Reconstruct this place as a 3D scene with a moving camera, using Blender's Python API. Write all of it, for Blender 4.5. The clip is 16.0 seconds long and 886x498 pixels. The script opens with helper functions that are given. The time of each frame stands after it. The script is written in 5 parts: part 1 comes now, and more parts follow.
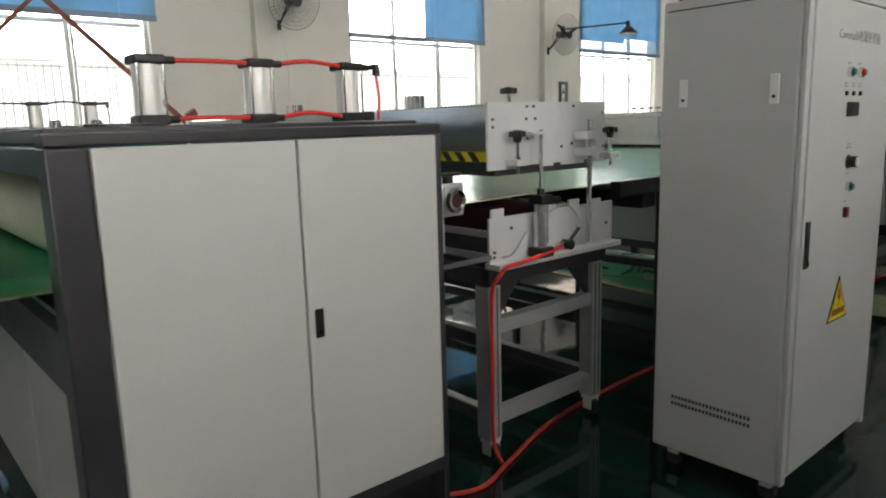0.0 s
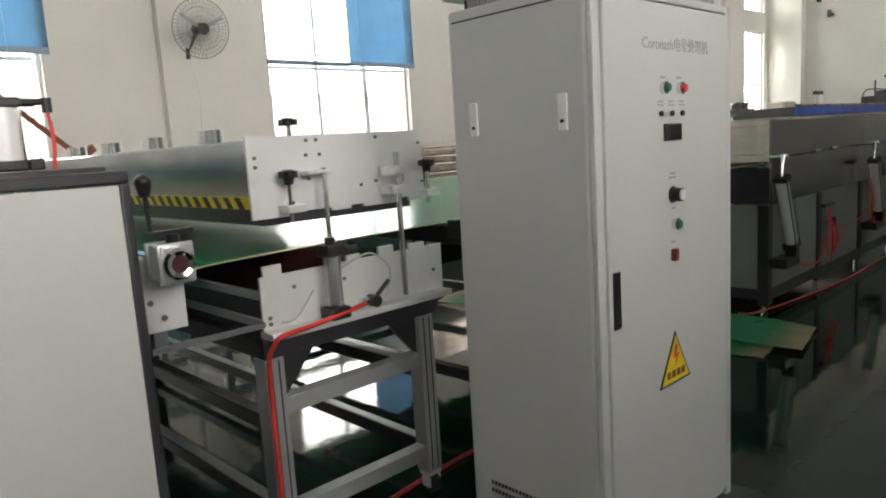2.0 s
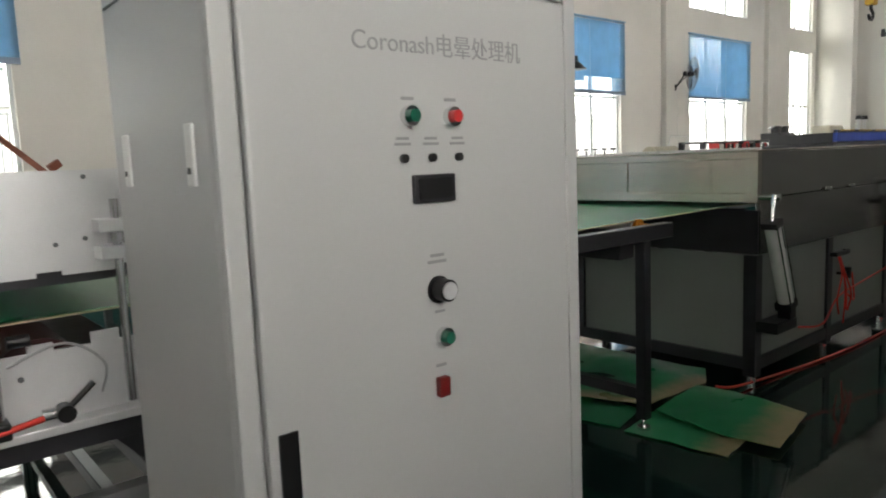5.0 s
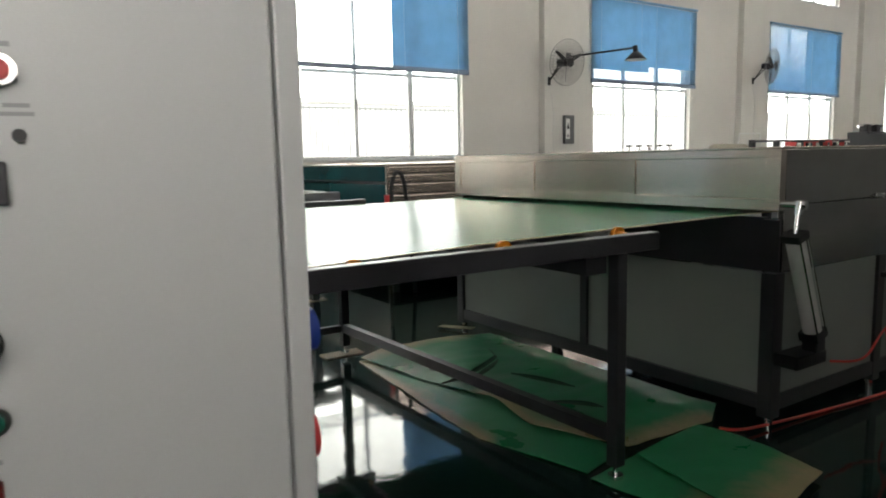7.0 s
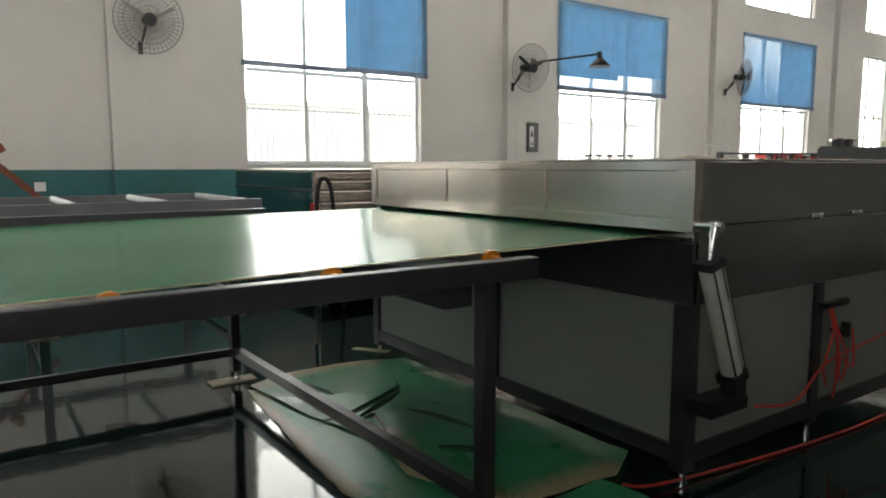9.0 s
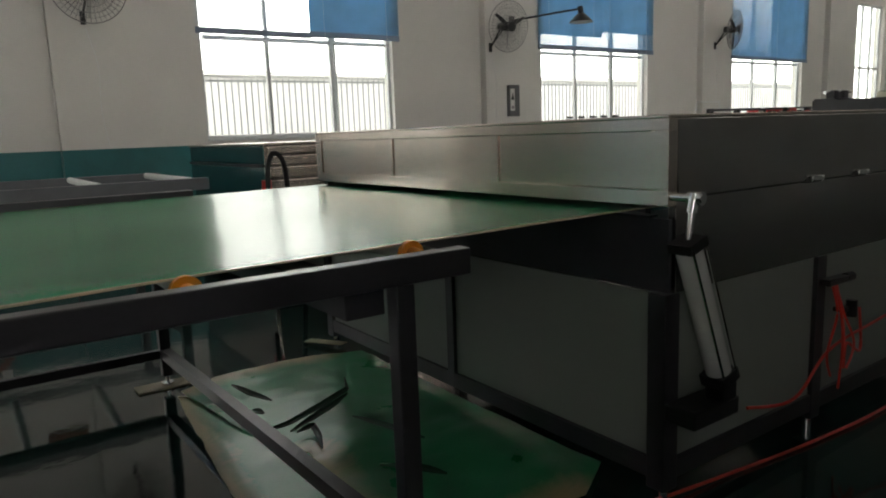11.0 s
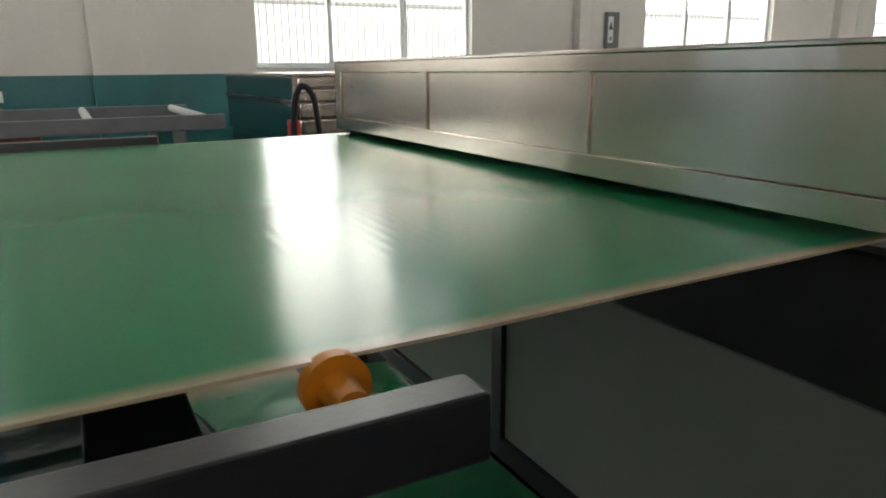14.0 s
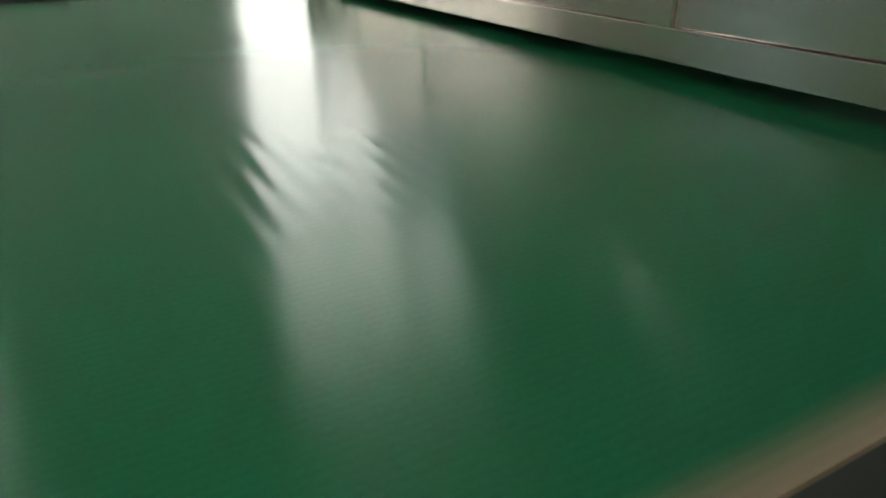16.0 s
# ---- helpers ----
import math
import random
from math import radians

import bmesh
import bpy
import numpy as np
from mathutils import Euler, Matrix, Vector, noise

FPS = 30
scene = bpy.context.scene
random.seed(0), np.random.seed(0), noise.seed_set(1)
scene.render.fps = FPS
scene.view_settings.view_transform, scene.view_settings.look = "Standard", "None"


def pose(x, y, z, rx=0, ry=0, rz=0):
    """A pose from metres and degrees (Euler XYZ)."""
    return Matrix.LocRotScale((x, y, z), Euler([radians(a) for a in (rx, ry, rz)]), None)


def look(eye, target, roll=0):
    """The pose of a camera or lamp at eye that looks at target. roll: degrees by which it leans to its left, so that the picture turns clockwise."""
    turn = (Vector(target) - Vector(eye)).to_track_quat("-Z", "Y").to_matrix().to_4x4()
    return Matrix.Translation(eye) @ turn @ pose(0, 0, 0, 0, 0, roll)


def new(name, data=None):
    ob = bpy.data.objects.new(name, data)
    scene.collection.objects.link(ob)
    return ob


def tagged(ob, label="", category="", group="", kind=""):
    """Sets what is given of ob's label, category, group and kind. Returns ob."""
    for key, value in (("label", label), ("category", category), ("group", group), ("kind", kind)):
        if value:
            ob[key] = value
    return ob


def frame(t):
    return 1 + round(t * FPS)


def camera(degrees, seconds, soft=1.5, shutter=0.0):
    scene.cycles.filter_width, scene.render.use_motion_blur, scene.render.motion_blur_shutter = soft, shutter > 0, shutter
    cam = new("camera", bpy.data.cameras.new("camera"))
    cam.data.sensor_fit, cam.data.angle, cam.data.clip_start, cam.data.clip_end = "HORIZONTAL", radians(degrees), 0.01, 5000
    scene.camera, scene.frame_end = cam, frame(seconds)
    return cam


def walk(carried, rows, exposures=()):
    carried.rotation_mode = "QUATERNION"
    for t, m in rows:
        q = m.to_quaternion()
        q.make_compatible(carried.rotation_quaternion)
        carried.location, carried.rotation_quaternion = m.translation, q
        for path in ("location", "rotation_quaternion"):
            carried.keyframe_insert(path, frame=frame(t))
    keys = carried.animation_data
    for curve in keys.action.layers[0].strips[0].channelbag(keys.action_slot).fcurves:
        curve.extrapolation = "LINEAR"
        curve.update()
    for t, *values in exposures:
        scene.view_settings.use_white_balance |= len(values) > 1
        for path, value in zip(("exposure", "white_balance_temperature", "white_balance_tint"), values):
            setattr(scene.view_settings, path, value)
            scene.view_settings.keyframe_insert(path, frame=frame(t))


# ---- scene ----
cam = camera(65.0, 16.0, soft=1.9, shutter=0.3)
PATH = [
    (0, (0.003, -0.053, 1.43), (1.293, 1.434, 1.075), -1.6),
    (0.5, (0.218, -0.175, 1.445), (1.468, 1.346, 1.094), 0.5),
    (1, (0.395, -0.22, 1.436), (1.725, 1.228, 1.069), -2.5),
    (1.5, (0.638, -0.161, 1.444), (2.04, 1.231, 1.136), -2.3),
    (2, (0.84, -0.149, 1.447), (2.201, 1.286, 1.15), -3.6),
    (2.5, (1.043, -0.155, 1.462), (2.393, 1.297, 1.203), -2.6),
    (3, (1.238, -0.093, 1.471), (2.609, 1.349, 1.269), -3.1),
    (3.5, (1.408, -0.032, 1.477), (2.835, 1.349, 1.235), -3.9),
    (4, (1.61, -0.041, 1.483), (2.966, 1.421, 1.327), -3.0),
    (4.5, (1.806, -0.092, 1.489), (3.124, 1.397, 1.278), -2.5),
    (7, (2.856, -0.064, 1.458), (3.949, 1.591, 1.204), -1.2),
    (7.5, (3.025, -0.028, 1.463), (4.132, 1.618, 1.211), -1.4),
    (8, (3.248, -0.007, 1.459), (4.259, 1.703, 1.23), -0.2),
    (8.5, (3.429, -0.005, 1.458), (4.4, 1.725, 1.204), -0.9),
    (9, (3.611, 0.066, 1.456), (4.739, 1.701, 1.22), -0.1),
    (11.5, (4.301, 0.51, 1.449), (5.404, 2.142, 1.101), -2.8),
    (12, (4.474, 0.682, 1.442), (5.477, 2.378, 1.1), -2.1),
    (12.5, (4.597, 0.811, 1.446), (5.495, 2.559, 1.073), -1.9),
    (13, (4.717, 1.028, 1.441), (5.631, 2.756, 1.018), -1.1),
    (13.5, (4.855, 1.238, 1.446), (5.862, 2.901, 0.977), -1.5),
    (14, (5.016, 1.421, 1.444), (5.924, 3.131, 0.944), -0.6),
    (14.5, (5.117, 1.591, 1.451), (6.008, 3.292, 0.89), -1.1),
    (15, (5.177, 1.807, 1.433), (6.177, 3.412, 0.782), -1.2),
    (15.5, (5.209, 1.896, 1.427), (6.163, 3.478, 0.661), -0.3),
    (16, (5.292, 1.973, 1.388), (6.157, 3.56, 0.531), 0.2),
]
EXPOSURES = [(0.0, 0.1), (1.0, 0.2), (2.0, 0.4), (2.5, 0.42), (3.0, 0.15), (4.0, 0.0), (4.5, 0.12), (7.0, -0.02), (8.5, 0.1), (9.0, -0.08), (11.5, -0.85), (12.0, -0.32), (12.5, 0.02), (13.0, 0.07), (13.5, -0.28), (14.0, -0.12), (14.5, 0.15), (15.0, -0.58), (16.0, -0.5)]
walk(cam, [(t, look(eye, target, roll)) for t, eye, target, roll in PATH], EXPOSURES)

# ---- light ----
world = bpy.data.worlds.new("overcast_sky")
scene.world = world
world.use_nodes = True
wn = world.node_tree
sky = wn.nodes.new("ShaderNodeTexSky")
sky.sky_type, sky.sun_disc = "NISHITA", False
sky.sun_elevation, sky.sun_rotation = radians(48), radians(200)
sky.air_density, sky.dust_density, sky.ozone_density = 1.0, 6.0, 1.0
wn.links.new(sky.outputs[0], wn.nodes["Background"].inputs[0])
wn.nodes["Background"].inputs[1].default_value = 0.15
sun = new("sun", bpy.data.lights.new("sun", "SUN"))
sun.data.energy, sun.data.angle, sun.data.color = 1.0, radians(20), (1, 0.96, 0.9)
sun.matrix_world = look((0, 0, 30), (-6, 14, 0))
SKY_GLOW = 7.0
scene.view_settings.exposure = 0.0


# ---- materials ----
def material(name, color, rough=0.5, metal=0.0, vary=0.12, scale=6.0, bump=0.0, bump_scale=60.0, second=None, stretch=(1, 1, 1),
             rough_vary=0.1, translucent=0.0, spec=0.5, brushed=0.0):
    """A surface with large blotches, fine grain, uneven gloss and a little relief."""
    m = bpy.data.materials.new(name)
    m.use_nodes = True
    n, l = m.node_tree.nodes, m.node_tree.links
    b = n["Principled BSDF"]
    b.inputs["Metallic"].default_value = metal
    b.inputs["Specular IOR Level"].default_value = spec
    co = n.new("ShaderNodeTexCoord")
    mp = n.new("ShaderNodeMapping")
    mp.inputs["Scale"].default_value = stretch
    l.new(co.outputs["Object"], mp.inputs[0])
    big, fine = n.new("ShaderNodeTexNoise"), n.new("ShaderNodeTexNoise")
    big.inputs["Scale"].default_value, big.inputs["Detail"].default_value = scale, 5
    fine.inputs["Scale"].default_value, fine.inputs["Detail"].default_value = bump_scale, 3
    l.new(mp.outputs[0], big.inputs[0])
    l.new(mp.outputs[0], fine.inputs[0])
    mix = n.new("ShaderNodeMix")
    mix.data_type = "RGBA"
    second = second or tuple(c * (1 - vary) for c in color)
    mix.inputs["A"].default_value, mix.inputs["B"].default_value = (*color, 1), (*second, 1)
    ramp = n.new("ShaderNodeMapRange")
    ramp.inputs[1].default_value, ramp.inputs[2].default_value = 0.35, 0.68
    l.new(big.outputs[0], ramp.inputs[0])
    l.new(ramp.outputs[0], mix.inputs["Factor"])
    grain = n.new("ShaderNodeMix")
    grain.data_type, grain.blend_type = "RGBA", "MULTIPLY"
    grain.inputs["Factor"].default_value = vary * 0.7
    l.new(mix.outputs["Result"], grain.inputs["A"])
    l.new(fine.outputs[0], grain.inputs["B"])
    out = grain.outputs["Result"]
    l.new(out, b.inputs["Base Color"])
    rr = n.new("ShaderNodeMapRange")
    rr.inputs[3].default_value, rr.inputs[4].default_value = max(0.02, rough - rough_vary), min(1, rough + rough_vary)
    l.new(big.outputs[0], rr.inputs[0])
    l.new(rr.outputs[0], b.inputs["Roughness"])
    if bump:
        bp = n.new("ShaderNodeBump")
        bp.inputs["Strength"].default_value, bp.inputs["Distance"].default_value = bump, 0.01
        l.new(fine.outputs[0], bp.inputs["Height"])
        l.new(bp.outputs[0], b.inputs["Normal"])
    if brushed:
        tan = n.new("ShaderNodeTangent")
        tan.direction_type, tan.uv_map = "UV_MAP", "grain"
        l.new(tan.outputs[0], b.inputs["Tangent"])
        b.inputs["Anisotropic"].default_value, b.inputs["Anisotropic Rotation"].default_value = brushed, 0.25
    if translucent:
        tr, ms = n.new("ShaderNodeBsdfTranslucent"), n.new("ShaderNodeMixShader")
        ms.inputs[0].default_value = translucent
        l.new(out, tr.inputs[0])
        l.new(b.outputs[0], ms.inputs[1])
        l.new(tr.outputs[0], ms.inputs[2])
        l.new(ms.outputs[0], n["Material Output"].inputs[0])
    return m


def glass_material():
    m = bpy.data.materials.new("window_glass")
    m.use_nodes = True
    n, l = m.node_tree.nodes, m.node_tree.links
    gl, tr, ms = n.new("ShaderNodeBsdfGlossy"), n.new("ShaderNodeBsdfTransparent"), n.new("ShaderNodeMixShader")
    gl.inputs["Roughness"].default_value = 0.03
    tr.inputs[0].default_value = (0.93, 0.96, 0.95, 1)
    ms.inputs[0].default_value = 0.05
    l.new(tr.outputs[0], ms.inputs[1])
    l.new(gl.outputs[0], ms.inputs[2])
    l.new(ms.outputs[0], n["Material Output"].inputs[0])
    return m


def glow_material(name, color, strength):
    m = bpy.data.materials.new(name)
    m.use_nodes = True
    b = m.node_tree.nodes["Principled BSDF"]
    b.inputs["Base Color"].default_value = (*color, 1)
    b.inputs["Emission Color"].default_value = (*color, 1)
    b.inputs["Emission Strength"].default_value = strength
    return m


def sheet_material():
    """Extruded green plastic sheet: pale bare rim along both edges, fine flute lines across, patchy green."""
    m = material("green_plastic_sheet", (0.032, 0.37, 0.152), 0.228, 0, 0.3, 1.1, 0.0, 300, second=(0.025, 0.28, 0.125), rough_vary=0.03)
    n, l = m.node_tree.nodes, m.node_tree.links
    b = n["Principled BSDF"]
    b.inputs["Specular IOR Level"].default_value = 0.26
    tan = n.new("ShaderNodeTangent")
    tan.direction_type, tan.uv_map = "UV_MAP", "flutes"
    l.new(tan.outputs[0], b.inputs["Tangent"])
    b.inputs["Anisotropic"].default_value = 0.75
    for nd in list(n):
        if nd.type == "TEX_NOISE":
            nd.inputs["Detail"].default_value = 1.0
        elif nd.type == "MAP_RANGE" and nd.inputs[1].default_value > 0.3:
            nd.inputs[1].default_value, nd.inputs[2].default_value = 0.05, 0.95
    src = b.inputs["Base Color"].links[0].from_socket
    co, sep = n.new("ShaderNodeTexCoord"), n.new("ShaderNodeSeparateXYZ")
    l.new(co.outputs["Object"], sep.inputs[0])
    ab = n.new("ShaderNodeMath")
    ab.operation = "ABSOLUTE"
    l.new(sep.outputs["Y"], ab.inputs[0])
    wob, add = n.new("ShaderNodeTexNoise"), n.new("ShaderNodeMath")
    wob.inputs["Scale"].default_value = 2.5
    l.new(co.outputs["Object"], wob.inputs[0])
    add.operation = "MULTIPLY_ADD"
    add.inputs[1].default_value = 0.05
    l.new(wob.outputs[0], add.inputs[0])
    l.new(ab.outputs[0], add.inputs[2])
    edge = n.new("ShaderNodeMapRange")
    edge.interpolation_type = "SMOOTHSTEP"
    edge.inputs[1].default_value, edge.inputs[2].default_value = 1.322, 1.368
    l.new(add.outputs[0], edge.inputs[0])
    mix = n.new("ShaderNodeMix")
    mix.data_type = "RGBA"
    mix.inputs["B"].default_value = (0.62, 0.5, 0.34, 1)
    l.new(edge.outputs[0], mix.inputs["Factor"])
    l.new(src, mix.inputs["A"])
    l.new(mix.outputs["Result"], b.inputs["Base Color"])
    wave, wn2 = n.new("ShaderNodeTexWave"), n.new("ShaderNodeTexNoise")
    wave.bands_direction = "Y"
    wave.inputs["Scale"].default_value, wave.inputs["Distortion"].default_value = 38, 0.4
    l.new(co.outputs["Object"], wave.inputs[0])
    flute = n.new("ShaderNodeMix")
    flute.data_type, flute.blend_type = "RGBA", "MULTIPLY"
    flute.inputs["Factor"].default_value = 0.05
    l.new(mix.outputs["Result"], flute.inputs["A"])
    l.new(wave.outputs[0], flute.inputs["B"])
    l.new(flute.outputs["Result"], b.inputs["Base Color"])
    wn2.inputs["Scale"].default_value, wn2.inputs["Detail"].default_value = 3.2, 0.6
    mp = n.new("ShaderNodeMapping")
    mp.inputs["Scale"].default_value = (1.6, 0.6, 1)
    l.new(co.outputs["Object"], mp.inputs[0])
    l.new(mp.outputs[0], wn2.inputs[0])
    bp2 = n.new("ShaderNodeBump")
    bp2.inputs["Strength"].default_value, bp2.inputs["Distance"].default_value = 0.2, 0.012
    l.new(wn2.outputs[0], bp2.inputs["Height"])
    # a patch of fine creases
    crease, dist, fall, hgt, bp3 = n.new("ShaderNodeTexWave"), n.new("ShaderNodeVectorMath"), n.new("ShaderNodeMapRange"), n.new("ShaderNodeMath"), n.new("ShaderNodeBump")
    crease.inputs["Scale"].default_value, crease.inputs["Distortion"].default_value = 11.0, 0.8
    l.new(co.outputs["Object"], crease.inputs[0])
    dist.operation = "DISTANCE"
    dist.inputs[1].default_value = (3.3, -0.79, 0.16)
    l.new(co.outputs["Object"], dist.inputs[0])
    fall.interpolation_type = "SMOOTHSTEP"
    fall.inputs[1].default_value, fall.inputs[2].default_value = 0.3, 0.06
    l.new(dist.outputs["Value"], fall.inputs[0])
    hgt.operation = "MULTIPLY"
    l.new(crease.outputs[1], hgt.inputs[0])
    l.new(fall.outputs[0], hgt.inputs[1])
    bp3.inputs["Strength"].default_value, bp3.inputs["Distance"].default_value = 0.12, 0.002
    l.new(hgt.outputs[0], bp3.inputs["Height"])
    l.new(bp2.outputs[0], bp3.inputs["Normal"])
    l.new(bp3.outputs[0], b.inputs["Normal"])
    return m


def scrap_material():
    """Green offcut plastic that fades to bare tan towards its untinted edges (stored per vertex as 'bare')."""
    m = material("green_plastic_scrap", (0.032, 0.3, 0.12), 0.3, 0, 0.3, 2.2, 0.04, 90, second=(0.045, 0.34, 0.15))
    n, l = m.node_tree.nodes, m.node_tree.links
    b = n["Principled BSDF"]
    src = b.inputs["Base Color"].links[0].from_socket
    at, mix, wob, add, mr = n.new("ShaderNodeAttribute"), n.new("ShaderNodeMix"), n.new("ShaderNodeTexNoise"), n.new("ShaderNodeMath"), n.new("ShaderNodeMapRange")
    at.attribute_name = "bare"
    wob.inputs["Scale"].default_value = 7
    add.operation = "MULTIPLY_ADD"
    add.inputs[1].default_value = 0.5
    l.new(wob.outputs[0], add.inputs[0])
    l.new(at.outputs["Fac"], add.inputs[2])
    mr.inputs[1].default_value, mr.inputs[2].default_value = 0.45, 1.05
    l.new(add.outputs[0], mr.inputs[0])
    mix.data_type = "RGBA"
    mix.inputs["B"].default_value = (0.5, 0.42, 0.24, 1)
    l.new(mr.outputs[0], mix.inputs["Factor"])
    l.new(src, mix.inputs["A"])
    l.new(mix.outputs["Result"], b.inputs["Base Color"])
    return m


M_WALL = material("white_plaster_wall", (0.78, 0.76, 0.71), 0.85, 0, 0.08, 0.7, 0.15, 40)
M_DADO = material("teal_gloss_paint", (0.02, 0.17, 0.17), 0.35, 0, 0.25, 1.5, 0.1, 30)
# for the added light-blocking walls; its tone sets what the oven side mirrors
M_BLOCK = material("light_block_grey", (0.24, 0.245, 0.235), 0.6, 0, 0.15, 1.0)
M_CEIL = material("ceiling_paint", (0.75, 0.74, 0.71), 0.9, 0, 0.1, 1.0)
M_FLOOR = material("dark_green_epoxy_floor", (0.008, 0.028, 0.023), 0.06, 0, 0.4, 0.9, 0.07, 9, second=(0.012, 0.036, 0.031), rough_vary=0.035, spec=0.57)
M_FRAME_W = material("white_window_frame", (0.72, 0.74, 0.74), 0.4, 0, 0.1, 5)
M_GLASS = glass_material()
M_BLIND = material("blue_blind_slats", (0.3, 0.5, 0.68), 0.45, 0, 0.12, 3, translucent=0.55)
M_BLIND_W = material("pale_blind_slats", (0.72, 0.78, 0.85), 0.45, 0, 0.06, 3, translucent=0.6)
M_BLIND_R = material("grey_blue_blind_rail", (0.26, 0.33, 0.44), 0.45, 0, 0.1, 3)
M_WHITE = material("grey_white_powder_coat", (0.6, 0.6, 0.585), 0.42, 0, 0.06, 1.2, 0.03, 220, rough_vary=0.05)
# grey-white panel paint with the low shade darkened into its colour
M_SKIRT = material("shaded_skirt_panel_paint", (0.27, 0.295, 0.265), 0.5, 0, 0.1, 1.2, 0.03, 200)
M_CAB = material("light_grey_powder_coat", (0.545, 0.55, 0.545), 0.4, 0, 0.06, 1.0, 0.04, 260, rough_vary=0.05)
M_CHAR = material("charcoal_painted_steel", (0.028, 0.027, 0.031), 0.37, 0, 0.3, 4, 0.04, 90, second=(0.042, 0.041, 0.047))
M_BLACK = material("black_plastic", (0.012, 0.012, 0.013), 0.38, 0, 0.2, 10)
M_RUBBER = material("black_rubber", (0.015, 0.015, 0.015), 0.7, 0, 0.2, 20)
# stainless whose brown tint and upright streaks put reflections into the colour
M_STEEL = material("brushed_stainless", (0.74, 0.655, 0.59), 0.19, 1, 0.08, 1.6, 0.5, 3, second=(0.6, 0.51, 0.45), stretch=(1, 1.3, 0.25), rough_vary=0.06, brushed=0.6)
M_STEEL_D = material("dull_stainless_apron", (0.5, 0.48, 0.46), 0.2, 1, 0.25, 1.4, 0.02, 40, stretch=(1, 1, 3), rough_vary=0.06)
M_ALU = material("milled_aluminium_plate", (0.76, 0.76, 0.77), 0.4, 0.3, 0.1, 5, 0.03, 160, rough_vary=0.08)
M_ALUP = material("anodised_aluminium_profile", (0.5, 0.51, 0.52), 0.38, 0.5, 0.1, 6, rough_vary=0.08)
M_CHROME = material("polished_chrome", (0.78, 0.78, 0.78), 0.1, 1, 0.05, 8, rough_vary=0.03)
M_CYL = material("aluminium_cylinder_tube", (0.84, 0.83, 0.81), 0.25, 0.2, 0.08, 6, rough_vary=0.05)
M_TUBE = material("ground_steel_tube", (0.66, 0.66, 0.67), 0.26, 0.85, 0.1, 8, rough_vary=0.06)
M_RED = material("red_air_hose", (0.75, 0.045, 0.03), 0.4, 0, 0.1, 20)
M_REDP = material("red_plastic", (0.6, 0.03, 0.03), 0.38, 0, 0.1, 20)
M_GREENP = material("green_plastic", (0.008, 0.13, 0.08), 0.38, 0, 0.1, 20)
M_BLUEP = material("blue_plastic", (0.02, 0.05, 0.3), 0.38, 0, 0.15, 12)
M_BLUE = material("blue_painted_steel", (0.02, 0.07, 0.42), 0.4, 0, 0.15, 3)
M_ORANGE = material("orange_rubber_roller", (0.85, 0.3, 0.015), 0.45, 0, 0.12, 12, 0.05, 80)
M_YELLOW = material("yellow_sign", (0.8, 0.6, 0.02), 0.45, 0, 0.08, 12)
M_INK = material("dark_print", (0.06, 0.06, 0.065), 0.5, 0, 0.1, 30)
M_INKG = material("grey_print", (0.34, 0.34, 0.345), 0.5, 0, 0.1, 30)
M_LABEL = material("white_plastic_label", (0.8, 0.8, 0.78), 0.4, 0, 0.04, 20)
M_RUST = material("rusty_brown_steel", (0.2, 0.05, 0.025), 0.6, 0, 0.4, 9, 0.2, 60, second=(0.28, 0.09, 0.04))
M_WOOD = material("pale_board", (0.5, 0.42, 0.32), 0.7, 0, 0.2, 8, 0.1, 40)
M_SHEET = sheet_material()
M_SCRAP = scrap_material()
# dark green that carries the shade inside the offcut's slits
M_SLIT = material("dark_slit_green", (0.012, 0.07, 0.035), 0.4, 0, 0.2, 9)
M_RACK = material("grey_rack_paint", (0.14, 0.145, 0.155), 0.45, 0, 0.2, 4)
# the teal wall's reflection, given as a base colour
M_TEAL_REFL = material("teal_reflection_colour", (0.012, 0.08, 0.09), 0.18, 0, 0.25, 2.0)
M_RIM = material("bare_scrap_rim", (0.55, 0.46, 0.28), 0.45, 0, 0.2, 4)
M_DARKRED = material("dark_maroon_panel", (0.06, 0.015, 0.015), 0.4, 0, 0.3, 5)
M_BRASS = material("yellow_hook_paint", (0.6, 0.36, 0.03), 0.45, 0.0, 0.2, 12)
M_TANK = material("cream_tank", (0.6, 0.55, 0.42), 0.5, 0, 0.1, 4)
M_OUT = material("pale_outside_wall", (0.75, 0.75, 0.74), 0.9, 0, 0.1, 0.5)
M_RAIL = material("grey_fence_paint", (0.3, 0.31, 0.32), 0.6, 0, 0.1, 3)
M_BOX = material("grey_box_paint", (0.16, 0.165, 0.17), 0.45, 0, 0.15, 6)
# steel with a faint blue tint for the blue blinds it mirrors
M_STEEL_B = material("blue_tinted_steel_housing", (0.6, 0.61, 0.63), 0.17, 1, 0.12, 2.0, rough_vary=0.04, brushed=0.5)
M_SWITCH = material("dark_red_switch", (0.16, 0.012, 0.012), 0.3, 0, 0.1, 20)
M_WIRE = material("grey_guard_wire", (0.26, 0.25, 0.24), 0.45, 0.3, 0.15, 12)
M_BLADE = material("black_fan_blade", (0.03, 0.03, 0.03), 0.4, 0, 0.1, 8)
M_BLADE_L = material("pale_grey_fan_blade", (0.5, 0.49, 0.46), 0.4, 0, 0.1, 8)
M_PAVE = material("concrete_yard", (0.45, 0.44, 0.42), 0.9, 0, 0.15, 0.6, 0.1, 30)
